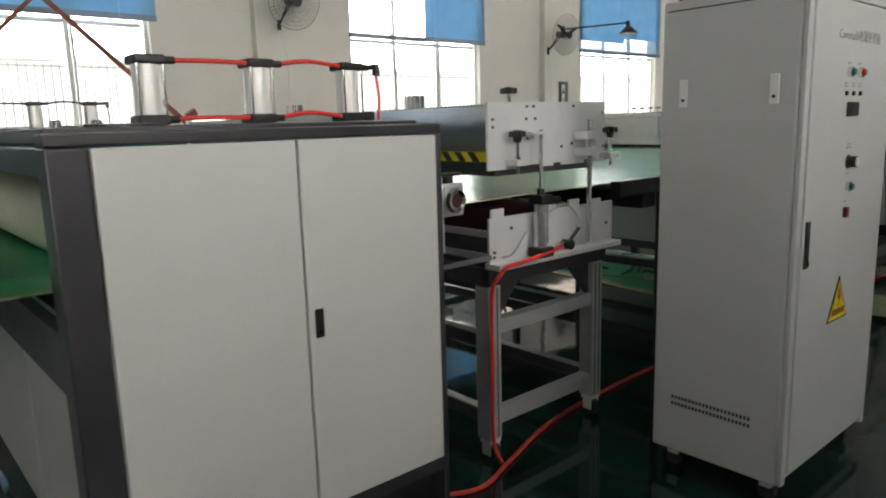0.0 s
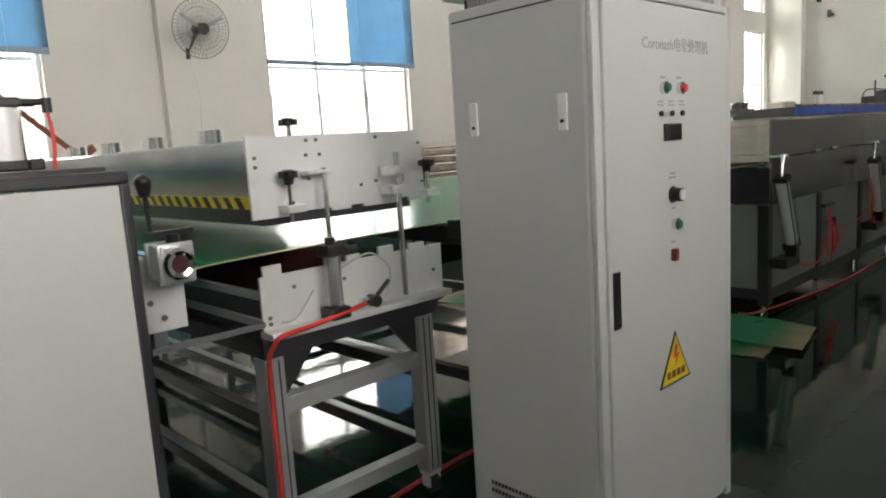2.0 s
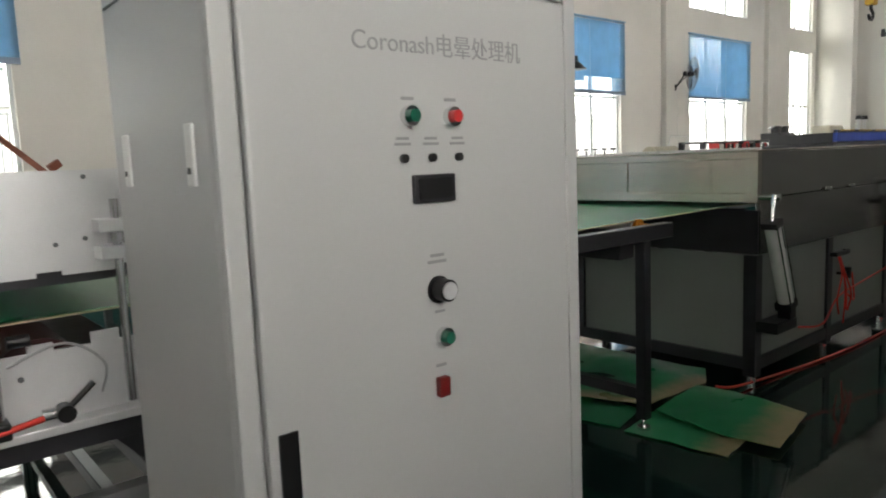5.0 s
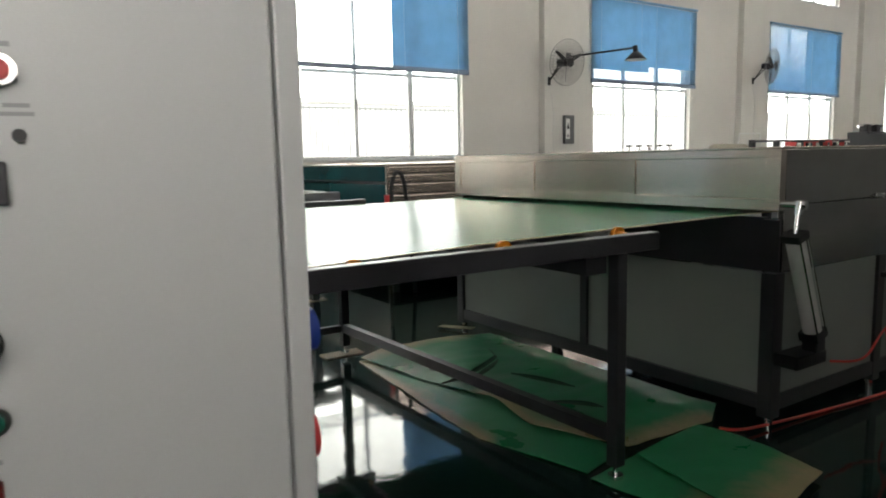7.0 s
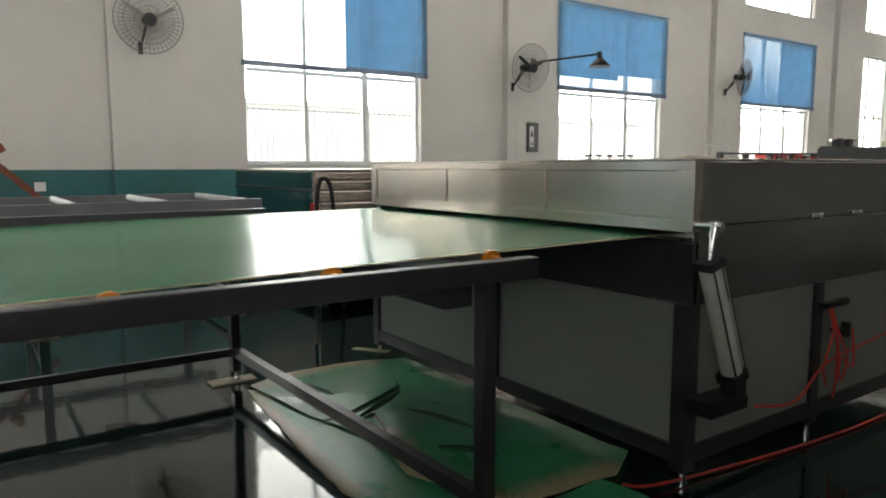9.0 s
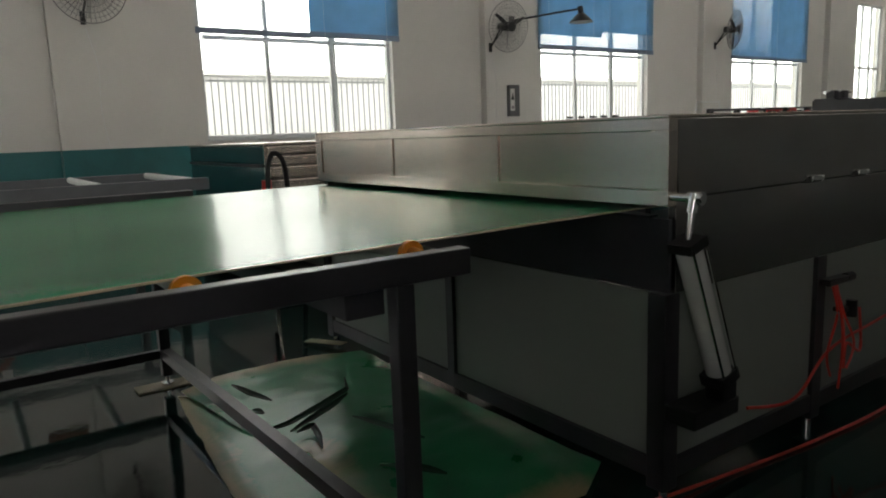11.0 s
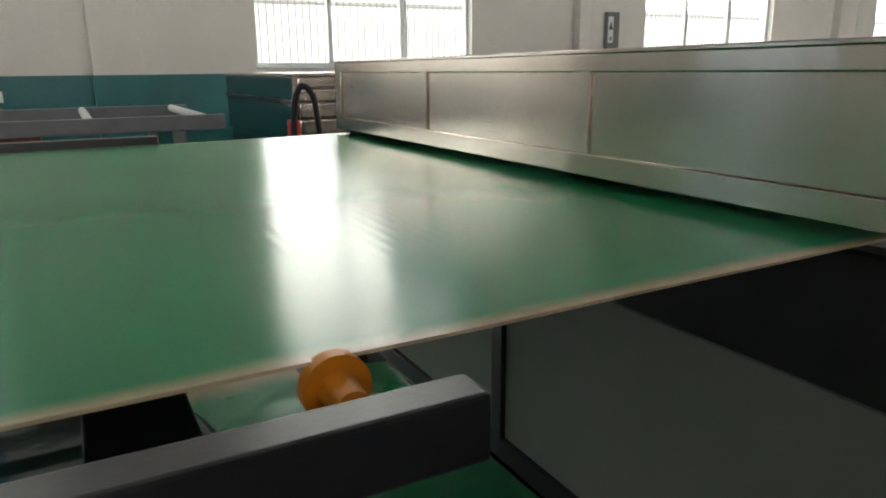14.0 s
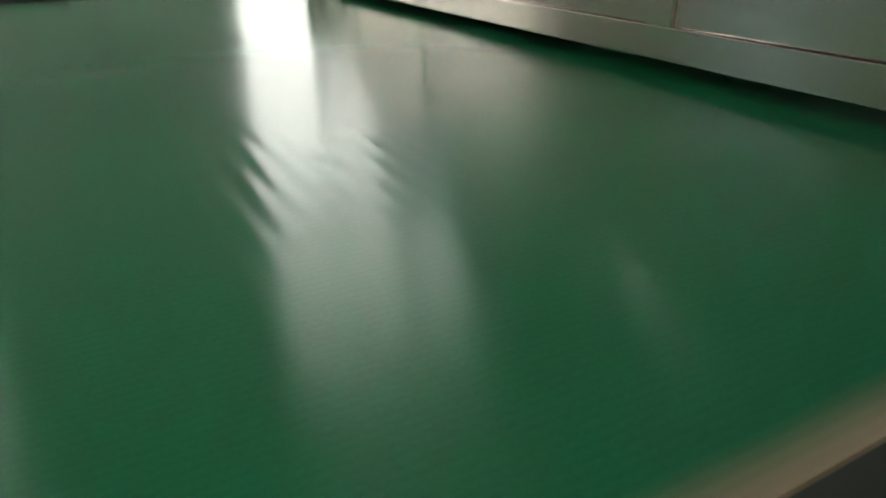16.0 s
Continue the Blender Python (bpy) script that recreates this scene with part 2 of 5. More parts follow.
# emits light in place of the overcast sky
M_SKYWALL = glow_material("glowing_sky_backdrop", (1.0, 0.97, 0.93), SKY_GLOW)

# ---- building helpers ----
PLACE = {}


def boxes(*spans, bevel=0.0):
    """One mesh of axis-aligned boxes, each given as x0, x1, y0, y1, z0, z1."""
    bm = bmesh.new()
    for x0, x1, y0, y1, z0, z1 in spans:
        one = bmesh.ops.create_cube(bm, size=1)["verts"]
        for v in one:
            v.co = Vector(((x0 + x1) / 2 + v.co.x * (x1 - x0), (y0 + y1) / 2 + v.co.y * (y1 - y0), (z0 + z1) / 2 + v.co.z * (z1 - z0)))
    if bevel:
        bmesh.ops.bevel(bm, geom=bm.edges[:], offset=bevel, segments=2, affect="EDGES", profile=0.5)
    bm.normal_update()
    grain = bm.loops.layers.uv.new("grain")
    for f in bm.faces:
        flat, lengthwise = abs(f.normal.z) > 0.6, abs(f.normal.x) > 0.6
        for lp in f.loops:
            c = lp.vert.co
            lp[grain].uv = (c.y if lengthwise else c.x, c.y if flat else c.z)
    return bm


def rounded():
    """A new bmesh that will be shaded as a round body."""
    bm = bmesh.new()
    bm.faces.layers.int.new("round")
    return bm


def rod(a, b, r, bm=None, sides=20, r2=None):
    """A capped round bar from a to b."""
    bm = bm or rounded()
    a, b = Vector(a), Vector(b)
    turn = (b - a).to_track_quat("Z", "Y").to_matrix().to_4x4()
    bmesh.ops.create_cone(bm, cap_ends=True, segments=sides, radius1=r, radius2=r if r2 is None else r2, depth=(b - a).length,
                          matrix=Matrix.Translation((a + b) / 2) @ turn)
    return bm


def bar(a, b, w, h, bm=None):
    """A square bar from a to b, w across and h high."""
    bm = bm or bmesh.new()
    a, b = Vector(a), Vector(b)
    turn = (b - a).to_track_quat("Y", "Z").to_matrix().to_4x4()
    bmesh.ops.create_cube(bm, size=1, matrix=Matrix.Translation((a + b) / 2) @ turn @ Matrix.Diagonal((w, (b - a).length, h, 1)))
    return bm


def hose(points, r, sides=8, steps=8):
    """A bent tube through points, smoothed."""
    p = [Vector(q) for q in points]
    line = []
    for i in range(len(p) - 1):
        a, b, c, d = p[max(i - 1, 0)], p[i], p[i + 1], p[min(i + 2, len(p) - 1)]
        for k in range(steps):
            t = k / steps
            line.append(0.5 * ((2 * b) + (c - a) * t + (2 * a - 5 * b + 4 * c - d) * t * t + (3 * b - a - 3 * c + d) * t ** 3))
    line.append(p[-1])
    bm = rounded()
    rings, side = [], Vector((0.31, 0.17, 0.93))
    for i, q in enumerate(line):
        along = (line[min(i + 1, len(line) - 1)] - line[max(i - 1, 0)]).normalized()
        u = along.cross(side)
        u = (u if u.length > 0.01 else along.cross(Vector((1, 0, 0)))).normalized()
        w = along.cross(u)
        side = u.cross(along) if False else side
        rings.append([bm.verts.new(q + r * (math.cos(2 * math.pi * k / sides) * u + math.sin(2 * math.pi * k / sides) * w)) for k in range(sides)])
    for r0, r1 in zip(rings, rings[1:]):
        for k in range(sides):
            bm.faces.new((r0[k], r0[(k + 1) % sides], r1[(k + 1) % sides], r1[k]))
    bm.faces.new(rings[0])
    bm.faces.new(rings[-1][::-1])
    return bm


def plate(outline, depth, axis="y", at=0.0):
    """A flat plate cut to an outline of (u, v), depth thick; axis y: u is x, v is z; axis x: u is y, v is z; axis z: u is x, v is y."""
    bm = bmesh.new()

    def put(u, v, w):
        return {"y": (u, w, v), "x": (w, u, v), "z": (u, v, w)}[axis]
    lo = [bm.verts.new(put(u, v, at)) for u, v in outline]
    hi = [bm.verts.new(put(u, v, at + depth)) for u, v in outline]
    bm.faces.new(lo)
    bm.faces.new(hi[::-1])
    for i in range(len(lo)):
        j = (i + 1) % len(lo)
        bm.faces.new((lo[j], lo[i], hi[i], hi[j]))
    bmesh.ops.recalc_face_normals(bm, faces=bm.faces[:])
    return bm


def ring(centre, axis, r, tube, bm=None, sides=28, around=5):
    """A wire ring."""
    bm = bm or rounded()
    turn = Matrix.Translation(centre) @ Vector(axis).to_track_quat("Z", "Y").to_matrix().to_4x4()
    rows = []
    for i in range(sides):
        a = 2 * math.pi * i / sides
        rows.append([bm.verts.new(turn @ Vector(((r + tube * math.cos(b)) * math.cos(a), (r + tube * math.cos(b)) * math.sin(a), tube * math.sin(b))))
                     for b in [2 * math.pi * k / around for k in range(around)]])
    for i in range(sides):
        for k in range(around):
            bm.faces.new((rows[i][k], rows[(i + 1) % sides][k], rows[(i + 1) % sides][(k + 1) % around], rows[i][(k + 1) % around]))
    return bm


def smooth(me, angle=20):
    for f in me.polygons:
        f.use_smooth = True
    if "round" in me.attributes:
        me.attributes.remove(me.attributes["round"])
        angle = 50
    me.set_sharp_from_angle(angle=radians(angle))


def part(name, bm, mat, parent=None, label=""):
    """Links a bmesh, drawn in world places, as one mesh object under a thing or a part; its origin is the middle of its base."""
    bm.normal_update()
    lo = Vector([min(v.co[i] for v in bm.verts) for i in range(3)])
    hi = Vector([max(v.co[i] for v in bm.verts) for i in range(3)])
    base = Vector(((lo.x + hi.x) / 2, (lo.y + hi.y) / 2, lo.z))
    bmesh.ops.translate(bm, verts=bm.verts[:], vec=-base)
    me = bpy.data.meshes.new(name)
    bm.to_mesh(me)
    bm.free()
    smooth(me)
    me.materials.append(mat)
    ob = new(name, me)
    PLACE[ob.name] = base
    ob.location = base
    if parent:
        ob.parent = parent
        ob.location = base - PLACE[parent.name]
    if label:
        tagged(ob, label)
    return ob


def thing(name, place, label, category, group="", kind=""):
    ob = new(name)
    ob.empty_display_size = 0.1
    ob.location = place
    PLACE[ob.name] = Vector(place)
    return tagged(ob, label, category, group, kind)


def solo(name, bm, mat, label="", category="", group="", kind=""):
    return tagged(part(name, bm, mat), label, category, group, kind)


def writing(body, size, mat, m, name, parent, label=""):
    """Letters of the built-in font, as a thin mesh on the surface that m faces."""
    cu = bpy.data.curves.new(name, "FONT")
    cu.body, cu.size, cu.extrude, cu.align_x, cu.align_y = body, size, 0.0006, "CENTER", "CENTER"
    tmp = bpy.data.objects.new(name, cu)
    me = bpy.data.meshes.new_from_object(tmp)
    bpy.data.objects.remove(tmp)
    bm = bmesh.new()
    bm.from_mesh(me)
    bm.transform(m)
    return part(name, bm, mat, parent, label)


# ---- the hall ----
WALL_Y, END_X, WEST_X, SOUTH_Y, TOP_Z = 10.64, 28.5, -9.0, -8.0, 8.4
BAYS = [(-6.05, -2.9), (0.56, 3.75), (7.25, 10.43), (13.81, 17.0), (20.22, 23.5), (26.5, 28.2)]
SILL, HEAD, UP0, UP1 = 1.5, 4.8, 5.5, 6.93
DADO = 1.42


def pierced_wall(name, y0, y1, bays, x0, x1, rows, top, label):
    """A long wall along x with window openings cut through it."""
    spans, edges = [], [x0] + [e for b in bays for e in b] + [x1]
    for i in range(0, len(edges), 2):
        spans.append((edges[i], edges[i + 1], y0, y1, 0, top))
    for a, b in bays:
        z = 0
        for lo, hi in rows:
            spans.append((a, b, y0, y1, z, lo))
            z = hi
        spans.append((a, b, y0, y1, z, top))
    return solo(name, boxes(*spans), M_WALL, label, "wall", kind="structure")


pierced_wall("wall_north", WALL_Y, WALL_Y + 0.28, BAYS, WEST_X, END_X + 0.3, [(SILL, HEAD), (UP0, UP1)], TOP_Z, "white plastered hall wall with tall windows")
S_BAYS = [(-6.0, -2.8), (0.6, 3.8), (7.3, 10.5), (14.0, 17.2), (20.7, 23.9), (25.2, 28.1)]
pierced_wall("wall_south", SOUTH_Y - 0.28, SOUTH_Y, S_BAYS, WEST_X, END_X + 0.3, [(SILL, HEAD), (5.2, 7.4)], TOP_Z, "white plastered hall wall with tall windows")
# added unseen walls: they keep south window light off the lower fronts and floor
solo("light_block_low", boxes((WEST_X, 3.4, -2.45, -2.3, 0, 1.95)), M_BLOCK, "unseen grey wall added to block light from the south windows", "wall", kind="structure")
solo("light_block_high", boxes((3.4, END_X, -2.45, -2.3, 0, 3.8)), M_BLOCK, "unseen grey wall added to block light from the south windows", "wall", kind="structure")
solo("wall_east", boxes((END_X, END_X + 0.3, SOUTH_Y, WALL_Y, 0, TOP_Z)), M_WALL, "plain white plastered end wall", "wall", kind="structure")
solo("wall_west", boxes((WEST_X - 0.3, WEST_X, SOUTH_Y - 0.28, WALL_Y + 0.28, 0, TOP_Z)), M_WALL, "plain white plastered end wall", "wall", kind="structure")
solo("floor", boxes((WEST_X, END_X, SOUTH_Y, WALL_Y, -0.2, 0)), M_FLOOR, "glossy dark green epoxy factory floor", "floor", kind="structure")
solo("ceiling", boxes((WEST_X - 0.3, END_X + 0.3, SOUTH_Y - 0.28, WALL_Y + 0.28, TOP_Z, TOP_Z + 0.2)), M_CEIL, "painted hall ceiling", "ceiling", kind="structure")
PILASTERS = [(-1.4, -0.5), (5.35, 6.25), (12.3, 13.25), (18.8, 19.7), (24.6, 25.5)]
for k, (a, b) in enumerate(PILASTERS):
    solo("pilaster_%d" % (k + 1), boxes((a, b, WALL_Y - 0.16, WALL_Y, 0, TOP_Z)), M_WALL, "white plastered wall pilaster", "pilaster", kind="structure")
solo("column_end", boxes((28.1, 28.499, 9.3, 9.92, 0, TOP_Z)), M_WALL, "white plastered column on the end wall", "column", kind="structure")
solo("haunch", plate([(9.92, 6.2), (10.34, 7.0), (10.34, 7.299), (9.92, 7.299)], 0.398, "x", 28.1), M_WALL, "sloping concrete haunch at the head of the column", "haunch", kind="structure")
cuts = [WEST_X] + [e for p in PILASTERS for e in p] + [END_X]
runs = [(cuts[i], cuts[i + 1], WALL_Y - 0.006, WALL_Y, 0, DADO) for i in range(0, len(cuts), 2)]
runs += [(a - 0.005, b + 0.005, WALL_Y - 0.166, WALL_Y - 0.16, 0, DADO) for a, b in PILASTERS]
runs += [(a - 0.006, a, WALL_Y - 0.16, WALL_Y, 0, DADO) for a, b in PILASTERS] + [(b, b + 0.006, WALL_Y - 0.16, WALL_Y, 0, DADO) for a, b in PILASTERS]
solo("dado", boxes(*runs), M_DADO, "teal gloss-painted lower band of the wall", "dado", kind="structure")
solo("crane_beam", boxes((-9, END_X, WALL_Y - 0.3, WALL_Y - 0.161, 7.3, 7.75)), M_WALL, "white concrete crane beam high along the wall", "beam", kind="structure")


def window(number, a, b, z0, z1, y, lower):
    """A white framed sliding window; the low ones have a rail above the sliding sashes."""
    w = thing("window_%d" % number, ((a + b) / 2, y, z0), "white framed factory window with sliding sashes" if lower else "small white framed high window", "window", kind="structure")
    t, d0, d1 = 0.05, y + 0.1, y + 0.16
    part("window_frame", boxes((a, b, d0, d1, z0, z0 + t), (a, b, d0, d1, z1 - t, z1), (a, a + t, d0, d1, z0 + t, z1 - t), (b - t, b, d0, d1, z0 + t, z1 - t), bevel=0.004), M_FRAME_W, w)
    part("window_sill", boxes((a, b, y - 0.03, y + 0.1, z0 - 0.03, z0 + 0.002), bevel=0.005), M_FRAME_W, w)
    xs = [a + t, a + (b - a) * 0.325, a + (b - a) * 0.66, b - t]
    for x in xs[1:-1]:
        part("mullion", boxes((x - 0.03, x + 0.03, d0 - 0.01, d1, z0 + t, z1 - t), bevel=0.004), M_FRAME_W, w)
    part("sash_stile", boxes((xs[2] + 0.05, xs[2] + 0.085, d0 + 0.01, d1 + 0.01, z0 + t, z1 - t), bevel=0.004), M_FRAME_W, w)
    if lower:
        for x0, x1 in zip(xs, xs[1:]):
            part("transom", boxes((x0 + 0.03, x1 - 0.03, d0, d1 - 0.002, 2.92, 2.98)), M_FRAME_W, w)
    for x0, x1 in zip(xs, xs[1:]):
        p = part("pane", boxes((x0, x1, y + 0.128, y + 0.132, z0 + t, z1 - t)), M_GLASS, w)
        p.visible_shadow = False
    return w


for k, (a, b) in enumerate(BAYS):
    window(2 * k + 1, a, b, SILL, HEAD, WALL_Y, True)
    window(2 * k + 2, a, b, UP0, UP1, WALL_Y, False)


def blind(a, b, z0, z1, tilt, mat, label, low_open=0.0):
    """A venetian blind: head rail, bottom rail, many thin slats and two cords."""
    y = WALL_Y - 0.04
    w = thing("venetian_blind", ((a + b) / 2, y, z0), label, "blind", "blinds on the windows")
    part("head_rail", boxes((a, b, y - 0.03, y + 0.03, z1 - 0.04, z1), bevel=0.004), mat, w)
    part("bottom_rail", boxes((a, b, y - 0.018, y + 0.018, z0, z0 + 0.085), bevel=0.004), M_BLIND_R, w)
    bm, pitch = bmesh.new(), 0.03
    for i in range(int((z1 - z0 - 0.14) / pitch)):
        z = z0 + 0.1 + i * pitch
        bar((a, y, z), (b, y, z), 0.001, 0.034, bm)
        new_verts = list(bm.verts)[-8:]
        bmesh.ops.rotate(bm, verts=new_verts, cent=(0, y, z), matrix=Matrix.Rotation(radians(-36 if z < z0 + low_open else tilt), 3, "X"))
    tagged(part("slats", bm, mat, w), kind="stuff")
    for x in (a + 0.15 * (b - a), b - 0.15 * (b - a)):
        part("cord", rod((x, y - 0.02, z0), (x, y - 0.02, z1), 0.002, sides=6), M_LABEL, w)
    return w


# two unseen blinds added to weaken the west bay's glow in reflections
blind(-6.1, -2.85, 1.56, HEAD, 12, M_BLIND_W, "unseen pale venetian blind added to dim the west window")
blind(-6.1, -2.85, UP0, UP1, 12, M_BLIND_W, "unseen pale venetian blind added to dim the west window")
blind(0.45, 3.85, 3.0, HEAD, 12, M_BLIND, "blue venetian blind with closed slats")
blind(7.2, 8.96, 2.98, HEAD, -78, M_BLIND_W, "pale venetian blind with slats turned open")
blind(8.94, 10.55, 3.0, HEAD, 12, M_BLIND, "blue venetian blind with closed slats")
blind(13.71, 15.5, 3.0, HEAD, 14, M_BLIND, "blue venetian blind with slats open only at the bottom", 0.3)
blind(15.47, 17.13, 3.0, HEAD, 10, M_BLIND, "blue venetian blind with slats open only at the bottom", 0.42)
blind(20.12, 21.88, 3.0, HEAD, -22, M_BLIND, "blue venetian blind with slats partly open")
blind(21.84, 23.64, 3.0, HEAD, 12, M_BLIND, "blue venetian blind with closed slats")

# ---- outside ----
solo("ground", boxes((-400, 400, -400, 400, -0.5, -0.21)), M_PAVE, "pale concrete yard round the hall", "ground", kind="structure")
# glowing walls added north and south to stand in for the sky's light
solo("backdrop", boxes((-300, 420, 60, 60.2, -0.2, 70), (-300, 420, -60.2, -60, -0.2, 70)), M_SKYWALL, "glowing white backdrop standing in for the bright overcast sky", "backdrop", kind="structure")
fence = thing("fence", (14, 18, -0.2), "pale steel bar fence in the yard", "fence")
part("rail", boxes((-8, 45, 17.98, 18.02, 2.93, 2.98)), M_RAIL, fence)
part("rail", boxes((-8, 45, 17.98, 18.02, 0.5, 0.54)), M_RAIL, fence)
bm = bmesh.new()
for i in range(300):
    x = -7.5 + i * 0.17
    rod((x, 18, -0.21), (x, 18, 3.02), 0.02, bm, 5)
tagged(part("bars", bm, M_RAIL, fence), kind="stuff")
shed = thing("outbuilding", (20, 34, -0.21), "long low pale outbuilding beyond the fence", "building")
part("wall", boxes((-25, 70, 34, 38, -0.21, 4.55)), M_OUT, shed)
part("roof", boxes((-25.3, 70.3, 33.6, 38.4, 4.55, 4.75)), M_OUT, shed)

# ---- the green sheet that runs through the line ----
SHEET_Y0, SHEET_Y1 = 2.125, 4.79


def sheet_z(x):
    if x < 1.0:
        return 0.985
    if x < 2.0:
        return 0.985 + 0.1 * (0.5 - 0.5 * math.cos(math.pi * (x - 1.0)))
    knots = [(2.0, 1.085), (3.3, 1.1), (4.2, 1.113), (4.9, 1.127), (5.3, 1.13), (6.2, 1.132), (9, 1.134)]
    for (a, za), (b, zb) in zip(knots, knots[1:]):
        if x < b:
            return za + (zb - za) * (x - a) / (b - a)
    return 1.15


bm = bmesh.new()
cols, lines = 110, 12
top, low = [], []
for i in range(cols + 1):
    x = -2.2 + i * (6.6 + 2.2) / cols
    row_t, row_l = [], []
    for j in range(lines + 1):
        v = j / lines
        y = SHEET_Y0 + v * (SHEET_Y1 - SHEET_Y0)
        if j in (0, lines):
            y += 0.002 * math.sin(x * 3.1 + j) + 0.0015 * math.sin(x * 11.3)
        if j == 0:
            y -= 0.006 * max(0, min(1, (x - 4.6) / 0.5))
        z = sheet_z(x) + 0.004 * math.sin(x * 2.3 + v * 5) * math.cos(v * 7 + x)
        row_t.append(bm.verts.new((x, y, z + 0.005)))
        row_l.append(bm.verts.new((x, y, z)))
    top.append(row_t)
    low.append(row_l)
for i in range(cols):
    for j in range(lines):
        bm.faces.new((top[i][j], top[i + 1][j], top[i + 1][j + 1], top[i][j + 1]))
        bm.faces.new((low[i][j + 1], low[i + 1][j + 1], low[i + 1][j], low[i][j]))
    bm.faces.new((low[i][0], low[i + 1][0], top[i + 1][0], top[i][0]))
    bm.faces.new((top[i][lines], top[i + 1][lines], low[i + 1][lines], low[i][lines]))
flutes = bm.loops.layers.uv.new("flutes")
for f in bm.faces:
    for lp in f.loops:
        lp[flutes].uv = (lp.vert.co.y * 0.3, -lp.vert.co.x * 0.1)
solo("plastic_sheet", bm, M_SHEET, "long glossy green extruded plastic sheet with pale bare edges", "plastic sheet")

# ---- roller table ----
table = thing("roller_table", (4.1, 3.3, 0), "charcoal steel roller table with orange roller ends", "roller table")
RZ = 1.103
RX0, RX1 = 2.95, 5.37
part("side_rail", boxes((RX0, RX1, 1.98, 2.04, 1.04, 1.12), bevel=0.006), M_CHAR, table)
part("side_rail", boxes((RX0, RX1, 4.82, 4.88, 1.08, 1.165), bevel=0.006), M_CHAR, table)
for x in (3.33, 5.06):
    part("rail_bracket", boxes((x - 0.015, x + 0.035, 4.661, 4.88, 1.039, 1.079)), M_CHAR, table)
for x in (3.33, 5.06):
    for y, lx in ((1.99, x + 0.085), (4.64, x + 0.01)):
        leg = part("leg", boxes((lx - 0.03, lx + 0.03, y, y + 0.06, 0.07, 1.038), bevel=0.005), M_CHAR, table)
        part("foot_bolt", rod((lx, y + 0.03, 0.028), (lx, y + 0.03, 0.071), 0.012), M_CHROME, leg)
        part("foot_pad", rod((lx, y + 0.03, 0.012), (lx, y + 0.03, 0.028), 0.035), M_CHROME, leg)
    part("cross_beam", boxes((x - 0.075, x + 0.05, 2.05, 4.7, 0.95, 1.037), bevel=0.005), M_CHAR, table)
    part("low_bar", bar((x + 0.084, 2.045, 0.21), (x + 0.011, 4.645, 0.21), 0.054, 0.06), M_CHAR, table)
part("long_bar", boxes((3.371, 5.039, 4.65, 4.69, 0.18, 0.235), bevel=0.004), M_CHAR, table)
for x in (3.255, 3.92, 4.585, 5.245):
    rl = part("roller", rod((x, 2.15, min(RZ, sheet_z(x) - 0.042) + 0.012), (x, 4.65, min(RZ, sheet_z(x) - 0.042) + 0.012), 0.022), M_CYL, table)
    for y in (2.105, 4.655):
        z = min(RZ, sheet_z(x) - 0.042) + 0.012
        bm = rod((x, y, z), (x, y + 0.02, z), 0.041 if y < 3 else 0.027, sides=32)
        rod((x, y - 0.05, z), (x, y, z), 0.019, bm, 24, 0.023)
        part("roller_end", bm, M_ORANGE, rl, "orange rubber end disc")
        part("axle", rod((x, y - 0.06 if y < 3 else y + 0.02, z), (x, y - 0.05 if y < 3 else y + 0.07, z), 0.011), M_CHROME, rl)
for k, (x, y) in enumerate([(3.34, 4.68), (5.06, 4.68)]):
    solo("floor_pad", boxes((x - 0.17, x + 0.14, y - 0.07, y + 0.07, 0, 0.012), bevel=0.003), M_WOOD, "pale board pad under a table foot", "pad", "pads under feet")
for x, y in ((4.1, 6.76), (5.72, 6.76), (4.1, 8.54)):
    solo("floor_pad", boxes((x - 0.12, x + 0.12, y - 0.06, y + 0.06, 0, 0.012), bevel=0.003), M_WOOD, "pale board pad under a rack foot", "pad", "pads under feet")


